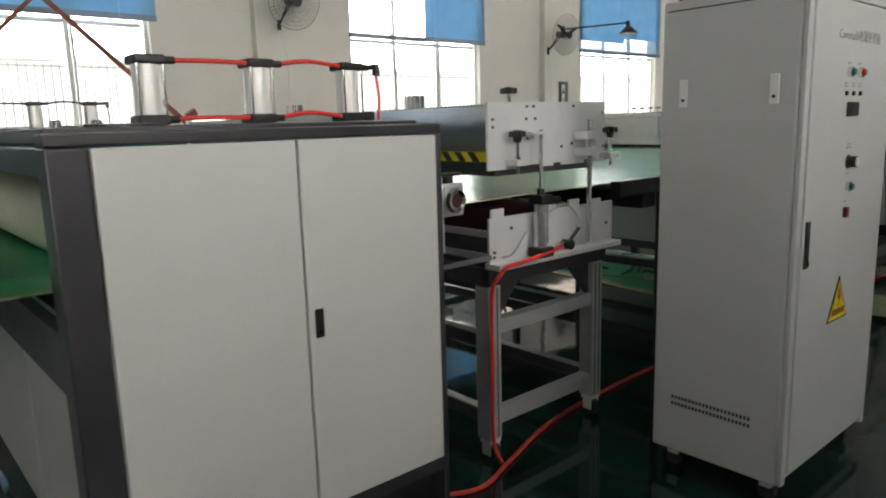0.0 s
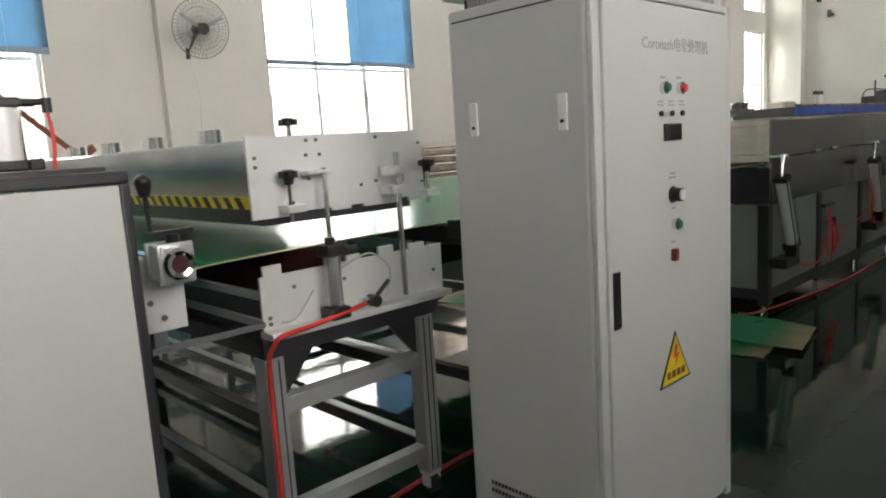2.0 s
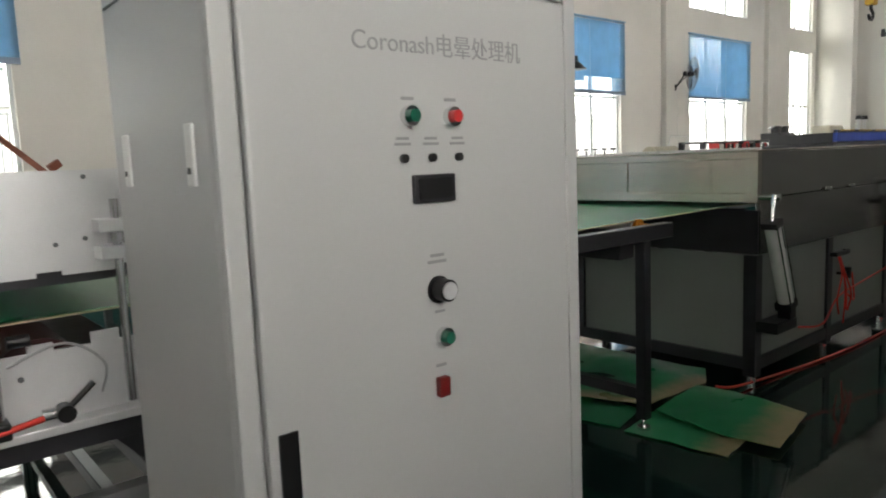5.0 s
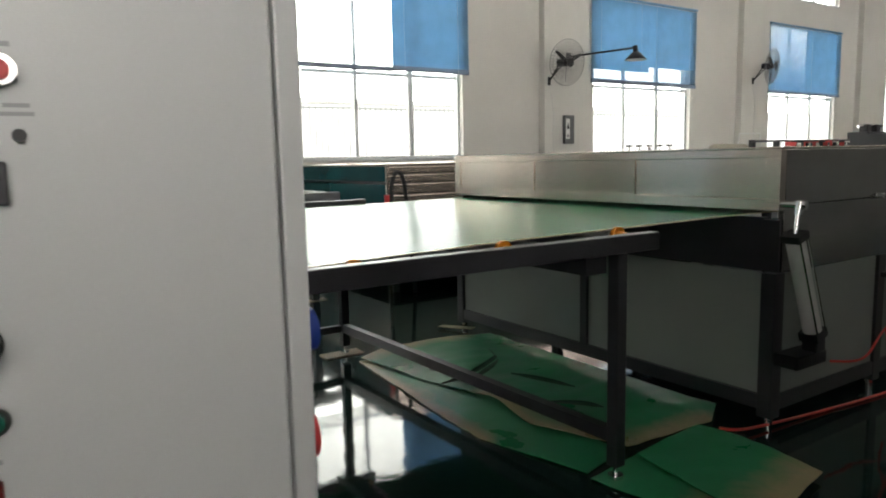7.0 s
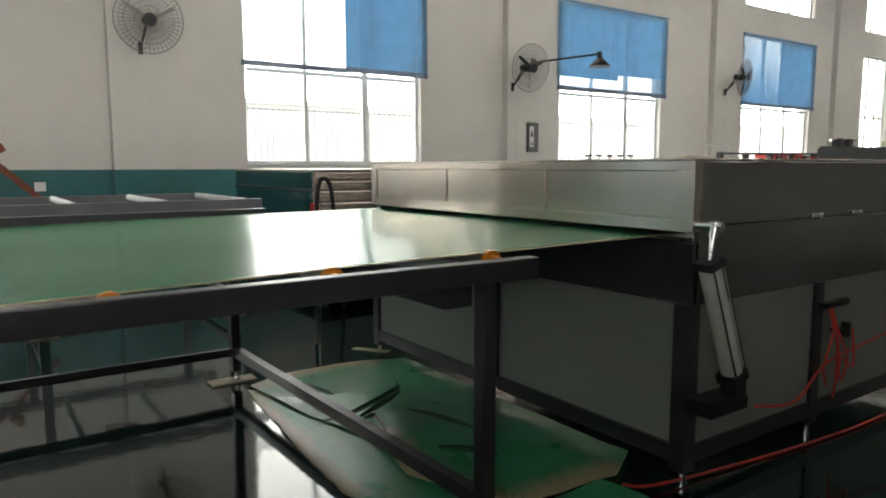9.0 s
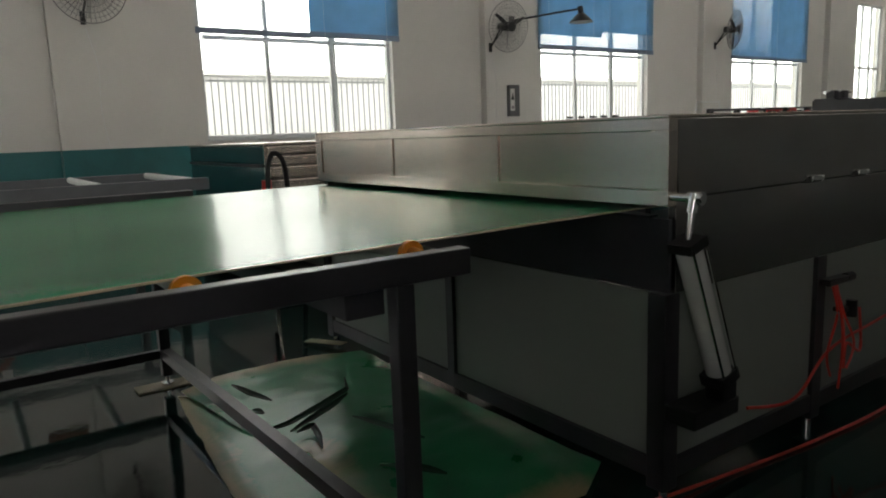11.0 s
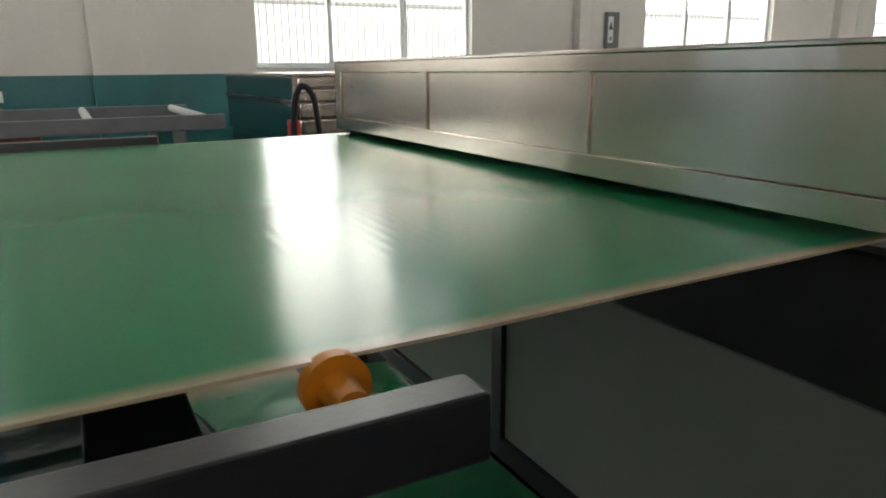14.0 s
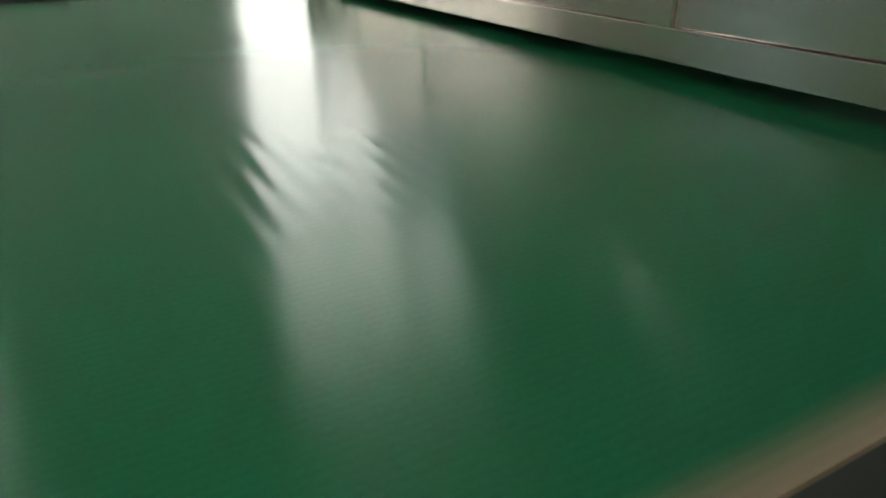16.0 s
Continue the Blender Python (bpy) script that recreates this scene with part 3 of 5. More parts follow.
# ---- oven of the line ----
def air_cylinder(x, y, parent):
    """A slanting pneumatic lifter: clevis, rod, tube, end caps and base arm."""
    c = part("air_cylinder", rod((x + 0.052, y - 0.1, 1.03), (x + 0.252, y - 0.1, 0.535), 0.047, sides=28), M_CYL, parent, "polished aluminium pneumatic lifter")
    part("end_cap", bar((x + 0.042, y - 0.1, 1.06), (x + 0.054, y - 0.1, 1.025), 0.096, 0.096), M_BLACK, c)
    part("end_cap", bar((x + 0.25, y - 0.1, 0.54), (x + 0.268, y - 0.1, 0.495), 0.1, 0.1), M_BLACK, c)
    part("piston_rod", rod((x + 0.07, y - 0.1, 1.16), (x + 0.05, y - 0.1, 1.04), 0.013), M_CHROME, c)
    bm = rod((x + 0.09, y - 0.13, 1.2), (x + 0.09, y + 0.001, 1.2), 0.016)
    rod((x + 0.085, y - 0.1, 1.215), (x + 0.068, y - 0.1, 1.15), 0.02, bm, 16)
    rod((x + 0.09, y - 0.125, 1.2), (x + 0.09, y - 0.075, 1.2), 0.025, bm, 20)
    part("clevis", bm, M_CHROME, c)
    for dx in (-0.04, 0.04):
        part("tie_rod", rod((x + 0.052 + dx, y - 0.146, 1.03), (x + 0.252 + dx, y - 0.146, 0.535), 0.005, sides=8), M_CHROME, c)
    part("port_fitting", rod((x + 0.29, y - 0.1, 0.52), (x + 0.335, y - 0.1, 0.51), 0.012, sides=12), M_BLACK, c)
    part("base_arm", boxes((x + 0.06, x + 0.34, y - 0.135, y - 0.001, 0.36, 0.43), (x + 0.225, x + 0.315, y - 0.14, y - 0.06, 0.425, 0.497), bevel=0.008), M_BLACK, c)
    return c


def oven(x0, x1, y0, y1, label, posts, lifters):
    o = thing("oven", ((x0 + x1) / 2, (y0 + y1) / 2, 0), label, "oven", "ovens along the lines")
    H, S = 1.49, 1.165
    part("top_cover", boxes((x0, x1, y0, y1, H - 0.012, H), bevel=0.003), M_STEEL, o)
    # entry side: bands and three recessed panels
    ys = [(y0 + 0.08, y0 + 0.94), (y0 + 1.0, y0 + 1.88), (y0 + 1.94, y1 - 0.08)]
    spans = [(x0, x0 + 0.05, y0, y1, H - 0.055, H - 0.0125), (x0, x0 + 0.05, y0, y1, S, 1.222)]
    e = [y0] + [v for p in ys for v in p] + [y1]
    spans += [(x0, x0 + 0.05, e[i], e[i + 1], 1.222, H - 0.055) for i in range(0, len(e), 2)]
    for sp in spans:
        part("hood_band", boxes(sp, bevel=0.0015), M_STEEL, o)
    for a, b in ys:
        part("hood_panel", boxes((x0 + 0.007, x0 + 0.03, a + 0.0006, b - 0.0006, 1.2226, H - 0.0556), bevel=0.002), M_STEEL, o)
    part("inner_wall", boxes((x0 + 0.051, x0 + 0.07, y0 + 0.02, y1 - 0.02, 1.19, H - 0.013)), M_CHAR, o)
    seams = sorted(set([x0 + 0.051, x1] + [p for i, p in enumerate(posts) if i % 2 == 1]))
    for a, b in zip(seams, seams[1:]):
        part("side_apron", boxes((a + 0.002, b - 0.006, y0 + 0.004, y0 + 0.04, 0.84, 1.186), bevel=0.004), M_STEEL_D, o)
        ap = part("hood_side", boxes((a + 0.002, b - 0.006, y0, y0 + 0.04, 1.19, H - 0.0125), bevel=0.005), M_STEEL_D, o)
        m = (a + b) / 2 - 0.15
        for dx in (0.0, 0.42):
            part("grip", boxes((m + dx - 0.05, m + dx + 0.05, y0 - 0.022, y0 - 0.001, 1.185, 1.215), bevel=0.009), M_CHROME, ap)
    part("back_apron", boxes((x0 + 0.051, x1, y1 - 0.04, y1, 0.84, H - 0.0125)), M_STEEL_D, o)
    part("far_end", boxes((x1 - 0.03, x1 - 0.001, y0 + 0.041, y1 - 0.041, 0.84, H - 0.0125)), M_STEEL_D, o)
    part("entry_panel", boxes((x0 + 0.01, x0 + 0.03, y0 + 0.002, y1, 0.845, 1.118), bevel=0.003), M_CHAR, o, "black painted lower entry panel")
    part("slot_lip", boxes((x0 - 0.002, x0 + 0.05, y0 + 0.08, y1, 1.119, 1.128)), M_BLACK, o)
    w = 0.085
    for x in [x0] + [p - w / 2 for p in posts] + [x1 - w]:
        for y in (y0, y1 - w):
            lg = part("post", boxes((x, x + w, y + 0.003, y + w, 0.06, 0.838), bevel=0.004), M_CHAR, o)
            part("levelling_foot", rod((x + w / 2, y + w / 2, 0), (x + w / 2, y + w / 2, 0.061), 0.024), M_CHROME, lg)
    part("post", boxes((x0 + 0.003, x0 + 0.06, y0 + 1.35, y0 + 1.41, 0.12, 0.838)), M_CHAR, o)
    part("base_rail", boxes((x0 + 0.004, x0 + 0.07, y0 + w, y1 - w, 0.1, 0.18)), M_CHAR, o)
    xs = [x0] + [p - w / 2 for p in posts] + [x1 - w]
    for a, b in zip(xs, xs[1:]):
        part("base_rail", boxes((a + w, b, y0 + 0.006, y0 + 0.066, 0.1, 0.18)), M_CHAR, o)
        part("skirt_panel", boxes((a + w + 0.003, b - 0.003, y0 + 0.02, y0 + 0.035, 0.182, 0.836), bevel=0.003), M_SKIRT, o)
    part("skirt_panel", boxes((x0 + 0.02, x0 + 0.035, y0 + w + 0.003, y0 + 1.347, 0.182, 0.836), bevel=0.003), M_SKIRT, o)
    part("skirt_panel", boxes((x0 + 0.02, x0 + 0.035, y0 + 1.413, y1 - w - 0.003, 0.182, 0.836), bevel=0.003), M_SKIRT, o)
    for x in lifters:
        air_cylinder(x, y0, o)
    return o


OV_X, OV_Y = 6.22, 1.93
oven(OV_X, 10.8, OV_Y, 4.82, "long stainless steel oven on a charcoal frame", [7.35, 8.5, 9.65], [6.15, 8.45])
oven(13.1, 17.5, OV_Y, 4.82, "stainless steel oven further along the line", [14.2, 15.3, 16.4], [13.06, 15.26])
fo = thing("far_oven", (8.7, 7.75, 0), "oven of the neighbouring line with ribbed stainless front and end coloured like a teal reflection", "oven")
part("body", boxes((6.53, 10.9, 6.56, 8.92, 0.12, 1.4)), M_STEEL_D, fo)
part("top_cover", boxes((6.5, 10.92, 6.53, 8.95, 1.401, 1.43), bevel=0.006), M_STEEL, fo)
for z0, z1 in ((0.98, 1.09), (1.1, 1.21), (1.22, 1.31), (1.32, 1.4)):
    part("rib_panel", boxes((6.54, 10.9, 6.53, 6.559, z0, z1), bevel=0.012), M_STEEL, fo, "ribbed stainless panel")
part("front_panel", boxes((6.54, 10.9, 6.54, 6.559, 0.14, 0.97)), M_SKIRT, fo)
# teal here is the wall's reflection painted onto the end panels
part("end_panel", boxes((6.505, 6.529, 6.56, 8.92, 1.235, 1.4), bevel=0.006), M_TEAL_REFL, fo, "end panel with the teal wall's reflection put into its colour")
part("end_panel", boxes((6.505, 6.529, 6.56, 8.92, 0.9, 1.205), bevel=0.006), M_TEAL_REFL, fo)
part("end_bar", boxes((6.49, 6.529, 6.56, 8.92, 1.208, 1.232)), M_BLACK, fo)
part("corner_post", boxes((6.5, 6.539, 6.53, 6.559, 0.0, 1.4)), M_STEEL, fo)
for x in (6.6, 10.7):
    for y in (6.62, 8.8):
        part("foot", boxes((x, x + 0.08, y, y + 0.08, 0, 0.119)), M_CHAR, fo)
# air hoses on the front of the oven
hs = thing("air_hose", (7.0, 1.83, 0.3), "red pneumatic hoses looped along the oven front", "hose")
part("hose", hose([(6.62, 1.84, 0.33), (6.9, 1.8, 0.31), (7.3, 1.86, 0.42), (7.8, 1.88, 0.46), (8.3, 1.86, 0.52), (8.7, 1.84, 0.6), (8.95, 1.84, 0.42)], 0.007), M_RED, hs)
part("hose", hose([(7.42, 1.9, 0.7), (7.38, 1.84, 0.5), (7.4, 1.84, 0.32), (7.46, 1.86, 0.42), (7.6, 1.86, 0.36), (7.66, 1.9, 0.55)], 0.007), M_RED, hs)
for dx, bow, low in ((-0.08, -0.04, 0.3), (0.0, 0.02, 0.22), (0.07, 0.06, 0.3)):
    part("hose", hose([(7.36 + dx * 0.2, 1.88, 0.705), (7.36 + bow * 0.6, 1.85, 0.58), (7.36 + dx + bow, 1.84, 0.42), (7.38 + dx, 1.85, low)], 0.006), M_RED, hs)
part("hose", hose([(8.55, 1.9, 0.85), (8.5, 1.84, 0.6), (8.55, 1.84, 0.42), (8.7, 1.86, 0.5)], 0.007), M_RED, hs)
part("hose", hose([(5.94, 2.04, 0.05), (6.09, 1.98, 0.03), (6.64, 1.92, 0.012), (7.3, 1.85, 0.012), (8.07, 1.83, 0.012), (10.5, 1.88, 0.012)], 0.0075), M_RED, hs)
vb = thing("air_valve", (7.45, 1.9, 0.7), "black air valve with brass fittings on an oven post", "valve")
part("body", boxes((7.32, 7.5, 1.88, 1.929, 0.705, 0.735), bevel=0.004), M_BLACK, vb)
part("knob", rod((7.5, 1.9, 0.72), (7.56, 1.9, 0.72), 0.022), M_BLACK, vb)
part("regulator", rod((7.58, 1.9, 0.52), (7.58, 1.9, 0.6), 0.025), M_BLACK, vb)
part("bracket", boxes((7.5, 7.57, 1.9, 1.948, 0.55, 0.57)), M_BLACK, vb)

# ---- first machine: cabinet with white doors ----
m1 = thing("puller_machine", (0.95, 3.3, 0), "haul-off machine in a charcoal frame with grey-white doors", "machine")
X0, X1, Y0, Y1 = 0.35, 1.485, 1.65, 5.0
for y in (Y0, Y1 - 0.09):
    part("top_beam", boxes((X0, X1, y, y + 0.09, 1.4, 1.432), bevel=0.006), M_CHAR, m1)
part("top_plate", boxes((X0 + 0.02, X1 - 0.02, Y0 + 0.095, Y1 - 0.095, 1.405, 1.445), bevel=0.006), M_CHAR, m1)
for x0, x1 in ((X0, X0 + 0.09), (X1 - 0.025, X1)):
    for y in (Y0, Y1 - 0.09):
        part("post", boxes((x0, x1, y, y + 0.09, 0.05, 1.399), bevel=0.005), M_CHAR, m1)
part("bottom_beam", boxes((X0 + 0.091, X1 - 0.026, Y0 + 0.004, Y0 + 0.086, 0.25, 0.296)), M_CHAR, m1)
part("plinth", boxes((X0 + 0.091, X1 - 0.03, Y0 + 0.07, Y1 - 0.1, 0.0, 0.249)), M_BLACK, m1)
for a, b in ((X0 + 0.093, 0.958), (0.964, X1 - 0.028)):
    d = part("door", boxes((a, b, Y0 - 0.006, Y0 + 0.018, 0.3, 1.397), bevel=0.005), M_WHITE, m1, "grey-white powder-coated door")
    if a > 0.9:
        h = part("handle", boxes((0.983, 1.011, Y0 - 0.012, Y0 - 0.005, 0.832, 0.918), bevel=0.003), M_BLACK, d, "black flush latch")
        part("key_button", rod((0.997, Y0 - 0.016, 0.852), (0.997, Y0 - 0.011, 0.852), 0.008), M_CHROME, h)
part("side_panel", boxes((X1 - 0.012, X1 - 0.004, Y0 + 0.092, Y0 + 0.5, 0.3, 1.39)), M_CHAR, m1)
part("entry_beam", boxes((X0 + 0.005, X0 + 0.07, Y0 + 0.092, Y1 - 0.09, 1.33, 1.4), bevel=0.004), M_CHAR, m1)
part("entry_plate", boxes((X0 + 0.02, X0 + 0.06, Y0 + 0.092, Y1 - 0.09, 0.78, 0.94)), M_CHAR, m1)
part("entry_panel", boxes((X0 + 0.03, X0 + 0.05, Y0 + 0.092, Y0 + 0.75, 0.2, 0.778), (X0 + 0.03, X0 + 0.05, Y0 + 0.77, Y1 - 0.09, 0.2, 0.778)), M_WHITE, m1)
part("roller", rod((0.62, 2.0, 1.13), (0.62, 4.9, 1.13), 0.135, sides=36), M_TANK, m1, "cream rubber pull roller")
part("roller", rod((1.2, 2.05, 1.2), (1.2, 4.9, 1.2), 0.135, sides=36), M_TANK, m1)
part("roller", rod((0.62, 2.05, 0.87), (0.62, 4.9, 0.87), 0.105, sides=36), M_RUBBER, m1)
part("top_strip", boxes((0.46, 0.66, Y0 + 0.1, Y0 + 0.13, 1.446, 1.452)), M_CHROME, m1)


def press_cylinder(x, y, parent):
    c = part("press_cylinder", rod((x, y, 1.472), (x, y, 1.602), 0.036, sides=28), M_CYL, parent, "short aluminium pneumatic cylinder")
    part("lower_cap", boxes((x - 0.04, x + 0.04, y - 0.04, y + 0.04, 1.446, 1.473), bevel=0.006), M_BLACK, c)
    part("upper_cap", boxes((x - 0.04, x + 0.04, y - 0.04, y + 0.04, 1.601, 1.626), bevel=0.006), M_BLACK, c)
    for z in (1.46, 1.613):
        part("fitting", rod((x + 0.038, y - 0.02, z), (x + 0.068, y - 0.02, z), 0.01), M_BLACK, c)
    for dx in (-0.033, 0.033):
        part("tie_rod", rod((x + dx, y - 0.033, 1.473), (x + dx, y - 0.033, 1.602), 0.004, sides=8), M_CHROME, c)


for y, mat in ((1.85, M_RED), (4.75, M_BLACK)):
    for x in (0.65, 0.96, 1.27):
        press_cylinder(x, y, m1)
    for z in (1.613, 1.462):
        part("air_hose", hose([(0.71, y - 0.02, z), (0.82, y - 0.02, z + 0.002), (0.925, y - 0.02, z)], 0.0065), mat, m1)
        part("air_hose", hose([(1.02, y - 0.02, z), (1.12, y - 0.02, z + 0.012), (1.235, y - 0.02, z)], 0.0065), mat, m1)
    bm = rod((1.33, y - 0.02, 1.613), (1.37, y - 0.02, 1.616), 0.008)
    rod((1.37, y - 0.02, 1.588), (1.37, y - 0.02, 1.625), 0.012, bm)
    part("elbow", bm, M_BLACK, m1)
    part("air_hose", hose([(1.37, y - 0.02, 1.588), (1.374, y - 0.025, 1.52), (1.366, y - 0.03, 1.446)], 0.005), mat, m1)
    part("elbow", boxes((1.31, 1.345, y - 0.04, y - 0.005, 1.446, 1.475), bevel=0.005), M_BLACK, m1)
part("bearing", ring((0.56, 4.3, 1.46), (0, 1, 0), 0.05, 0.02), M_CHAR, m1)
for x in (0.9, 1.1, 1.3):
    part("guide_post", rod((x, 4.0, 1.446), (x, 4.0, 1.5), 0.03), M_CHROME, m1)

# ---- corona treater across the sheet ----
em = thing("corona_treater", (2.33, 3.3, 0), "aluminium corona treater bridging the sheet on a profile stand", "machine")
EX0, EX1, EY0, EY1 = 1.945, 2.7, 1.9, 4.95


def notched(x0, x1, z0, z1, notches, tabs=()):
    """A plate outline with notches cut into its lower edge and tabs on its upper edge."""
    pts = [(x0, z1)]
    for a, b, h in tabs:
        pts += [(a, z1), (a, z1 + h), (b, z1 + h), (b, z1)]
    pts += [(x1, z1), (x1, z0)]
    for a, b, h in notches[::-1]:
        pts += [(b, z0), (b, z0 + h), (a, z0 + h), (a, z0)]
    return pts + [(x0, z0)]


for y in (EY0, EY1 - 0.012):
    part("upper_plate", plate(notched(EX0, EX1, 1.24, 1.508, [(2.1, 2.26, 0.012), (2.34, 2.4, 0.012), (2.55, 2.62, 0.015)]), 0.012, "y", y), M_ALU, em)
    part("lower_plate", plate(notched(EX0, 2.77, 0.868, 1.05, [], [(1.96, 2.03, 0.035), (2.08, 2.12, 0.0), (2.3, 2.36, 0.02), (2.45, 2.52, 0.03), (2.6, 2.68, 0.02)]), 0.012, "y", y), M_ALU, em)
part("upper_housing", boxes((EX0 + 0.012, EX1 - 0.012, EY0 + 0.0125, EY1 - 0.0125, 1.275, 1.5), bevel=0.008), M_STEEL_B, em, "stainless upper electrode housing")
ht = part("hazard_tape", boxes((EX0 + 0.006, EX0 + 0.011, EY0 + 0.02, EY1 - 0.02, 1.275, 1.315)), M_YELLOW, em, "yellow and black hazard tape")
bm = bmesh.new()
for i in range(36):
    y = EY0 + 0.05 + i * 0.08
    bm.faces.new([bm.verts.new((EX0 + 0.0035, y + dy, z)) for dy, z in ((0, 1.276), (0.04, 1.276), (0.075, 1.314), (0.035, 1.314))])
part("stripes", bm, M_BLACK, ht)
part("electrode_rail", boxes((2.0, 2.64, EY0 + 0.02, EY1 - 0.02, 1.215, 1.274)), M_CHAR, em)
part("drum", rod((2.33, EY0 + 0.03, 0.965), (2.33, EY1 - 0.03, 0.965), 0.115, sides=40), M_DARKRED, em, "dark maroon treater roll")
part("lower_tray", boxes((EX0 + 0.02, 2.74, EY0 + 0.032, EY1 - 0.0125, 0.845, 0.866)), M_CHAR, em)
part("tray_side", boxes((EX0 + 0.014, EX0 + 0.024, EY0 + 0.014, EY1 - 0.014, 0.905, 0.968)), M_CHAR, em)
for z in (0.876, 0.97):
    part("tray_rail", boxes((EX0 + 0.004, EX0 + 0.03, EY0 + 0.014, EY1 - 0.014, z, z + 0.027), bevel=0.003), M_ALUP, em)
part("ledge", boxes((EX0, 2.77, EY0 - 0.055, EY0 + 0.03, 0.842, 0.867), bevel=0.004), M_ALU, em)
for y in (2.65, 3.25, 3.82, 4.4):
    part("exhaust_collar", rod((2.19, y, 1.5), (2.19, y, 1.565), 0.052, sides=28), M_CHROME, em)


def star_knob(x, y, z, parent, r=0.032):
    bm = rod((x, y, z), (x, y, z + 0.022), r * 0.8, sides=24)
    rod((x, y, z + 0.022), (x, y, z + 0.027), r * 0.75, bm, 24, r * 0.5)
    for k in range(6):
        a = k * math.pi / 3
        rod((x + r * 0.85 * math.cos(a), y + r * 0.85 * math.sin(a), z), (x + r * 0.85 * math.cos(a), y + r * 0.85 * math.sin(a), z + 0.022), r * 0.3, bm, 10)
    return part("star_knob", bm, M_BLACK, parent)


star_knob(2.17, 2.0, 1.545, em)
part("knob_stem", rod((2.17, 2.0, 1.508), (2.17, 2.0, 1.546), 0.01), M_CHROME, em)
for x in (2.06, 2.675):
    k = star_knob(x, EY0 - 0.05, 1.37, em, 0.03)
    part("knob_neck", rod((x, EY0 - 0.05, 1.348), (x, EY0 - 0.05, 1.371), 0.014, None, 20, 0.02), M_BLACK, k)
    part("spindle", rod((x, EY0 - 0.05, 1.225), (x, EY0 - 0.05, 1.35), 0.0075), M_CHROME, em)
    part("lock_nut", rod((x, EY0 - 0.05, 1.2815), (x, EY0 - 0.05, 1.293), 0.014, sides=6), M_CHROME, em)
    part("bracket", boxes((x - 0.02, x + 0.05, EY0 - 0.068, EY0 - 0.001, 1.255, 1.281), bevel=0.003), M_ALU, em)
cy = part("lift_cylinder", rod((2.2, EY0 - 0.05, 0.915), (2.2, EY0 - 0.05, 1.09), 0.031, sides=28), M_TUBE, em, "aluminium pneumatic lift cylinder")
part("upper_cap", boxes((2.163, 2.237, EY0 - 0.087, EY0 - 0.013, 1.089, 1.13), bevel=0.006), M_BLACK, cy)
part("lower_cap", boxes((2.16, 2.24, EY0 - 0.09, EY0 - 0.01, 0.868, 0.91), bevel=0.006), M_BLACK, cy)
part("fitting", rod((2.25, EY0 - 0.06, 1.1), (2.3, EY0 - 0.06, 1.1), 0.016), M_BLACK, cy)
part("piston_rod", rod((2.2, EY0 - 0.05, 1.129), (2.2, EY0 - 0.05, 1.395), 0.0085), M_TUBE, cy)
part("rod_nut", rod((2.2, EY0 - 0.05, 1.131), (2.2, EY0 - 0.05, 1.155), 0.018, sides=6), M_BLACK, cy)
part("rod_arm", boxes((2.13, 2.225, EY0 - 0.065, EY0 - 0.001, 1.375, 1.388), bevel=0.004), M_ALU, cy)
part("guide_column", rod((2.525, EY0 - 0.05, 0.89), (2.525, EY0 - 0.05, 1.43), 0.011), M_TUBE, em)
for z in (1.275, 1.345):
    part("guide_block", boxes((2.478, 2.55, EY0 - 0.072, EY0 - 0.001, z, z + 0.034), bevel=0.003), M_ALU, em)
part("guide_sleeve", rod((2.525, EY0 - 0.05, 1.316), (2.525, EY0 - 0.05, 1.344), 0.022), M_TUBE, em)
for x, z in ((1.97, 1.44), (1.97, 1.41), (2.17, 1.49), (2.21, 1.49), (2.165, 1.44), (2.22, 1.44), (2.47, 1.49), (2.68, 1.46), (2.17, 1.36), (2.46, 1.33), (2.69, 1.31), (2.39, 1.32)):
    part("screw", rod((x, EY0 - 0.006, z), (x, EY0 + 0.001, z), 0.006, sides=12), M_RACK, em)
for x, z in ((2.07, 1.0), (2.28, 0.99), (1.97, 0.89), (1.97, 0.91), (2.72, 0.95)):
    part("screw", rod((x, EY0 - 0.006, z), (x, EY0 + 0.001, z), 0.007, sides=12), M_RACK, em)
vl = part("hand_valve", rod((2.31, EY0 - 0.05, 0.9), (2.37, EY0 - 0.05, 0.9), 0.016), M_CHROME, em)
bm = rod((2.36, EY0 - 0.06, 0.9), (2.43, EY0 - 0.07, 0.965), 0.008)
rod((2.36, EY0 - 0.085, 0.9), (2.36, EY0 - 0.04, 0.9), 0.022, bm)
part("lever", bm, M_BLACK, vl)
part("capillary", hose([(2.0, EY0 - 0.02, 0.89), (2.06, EY0 - 0.025, 0.9), (2.13, EY0 - 0.03, 0.98)], 0.0035), M_ALUP, em)
part("capillary", hose([(2.25, EY0 - 0.02, 1.03), (2.38, EY0 - 0.03, 1.07), (2.47, EY0 - 0.03, 1.0), (2.46, EY0 - 0.02, 0.92)], 0.0035), M_ALUP, em)
part("red_hose", hose([(2.31, EY0 - 0.075, 0.9), (2.2, EY0 - 0.085, 0.888), (2.08, EY0 - 0.08, 0.872), (1.97, EY0 - 0.078, 0.862), (1.942, EY0 - 0.06, 0.83), (1.94, EY0 - 0.015, 0.74), (1.94, EY0 - 0.012, 0.4), (1.94, EY0 - 0.012, 0.12), (1.95, EY0 - 0.05, 0.02)], 0.0085), M_RED, em)
GX = 1.622
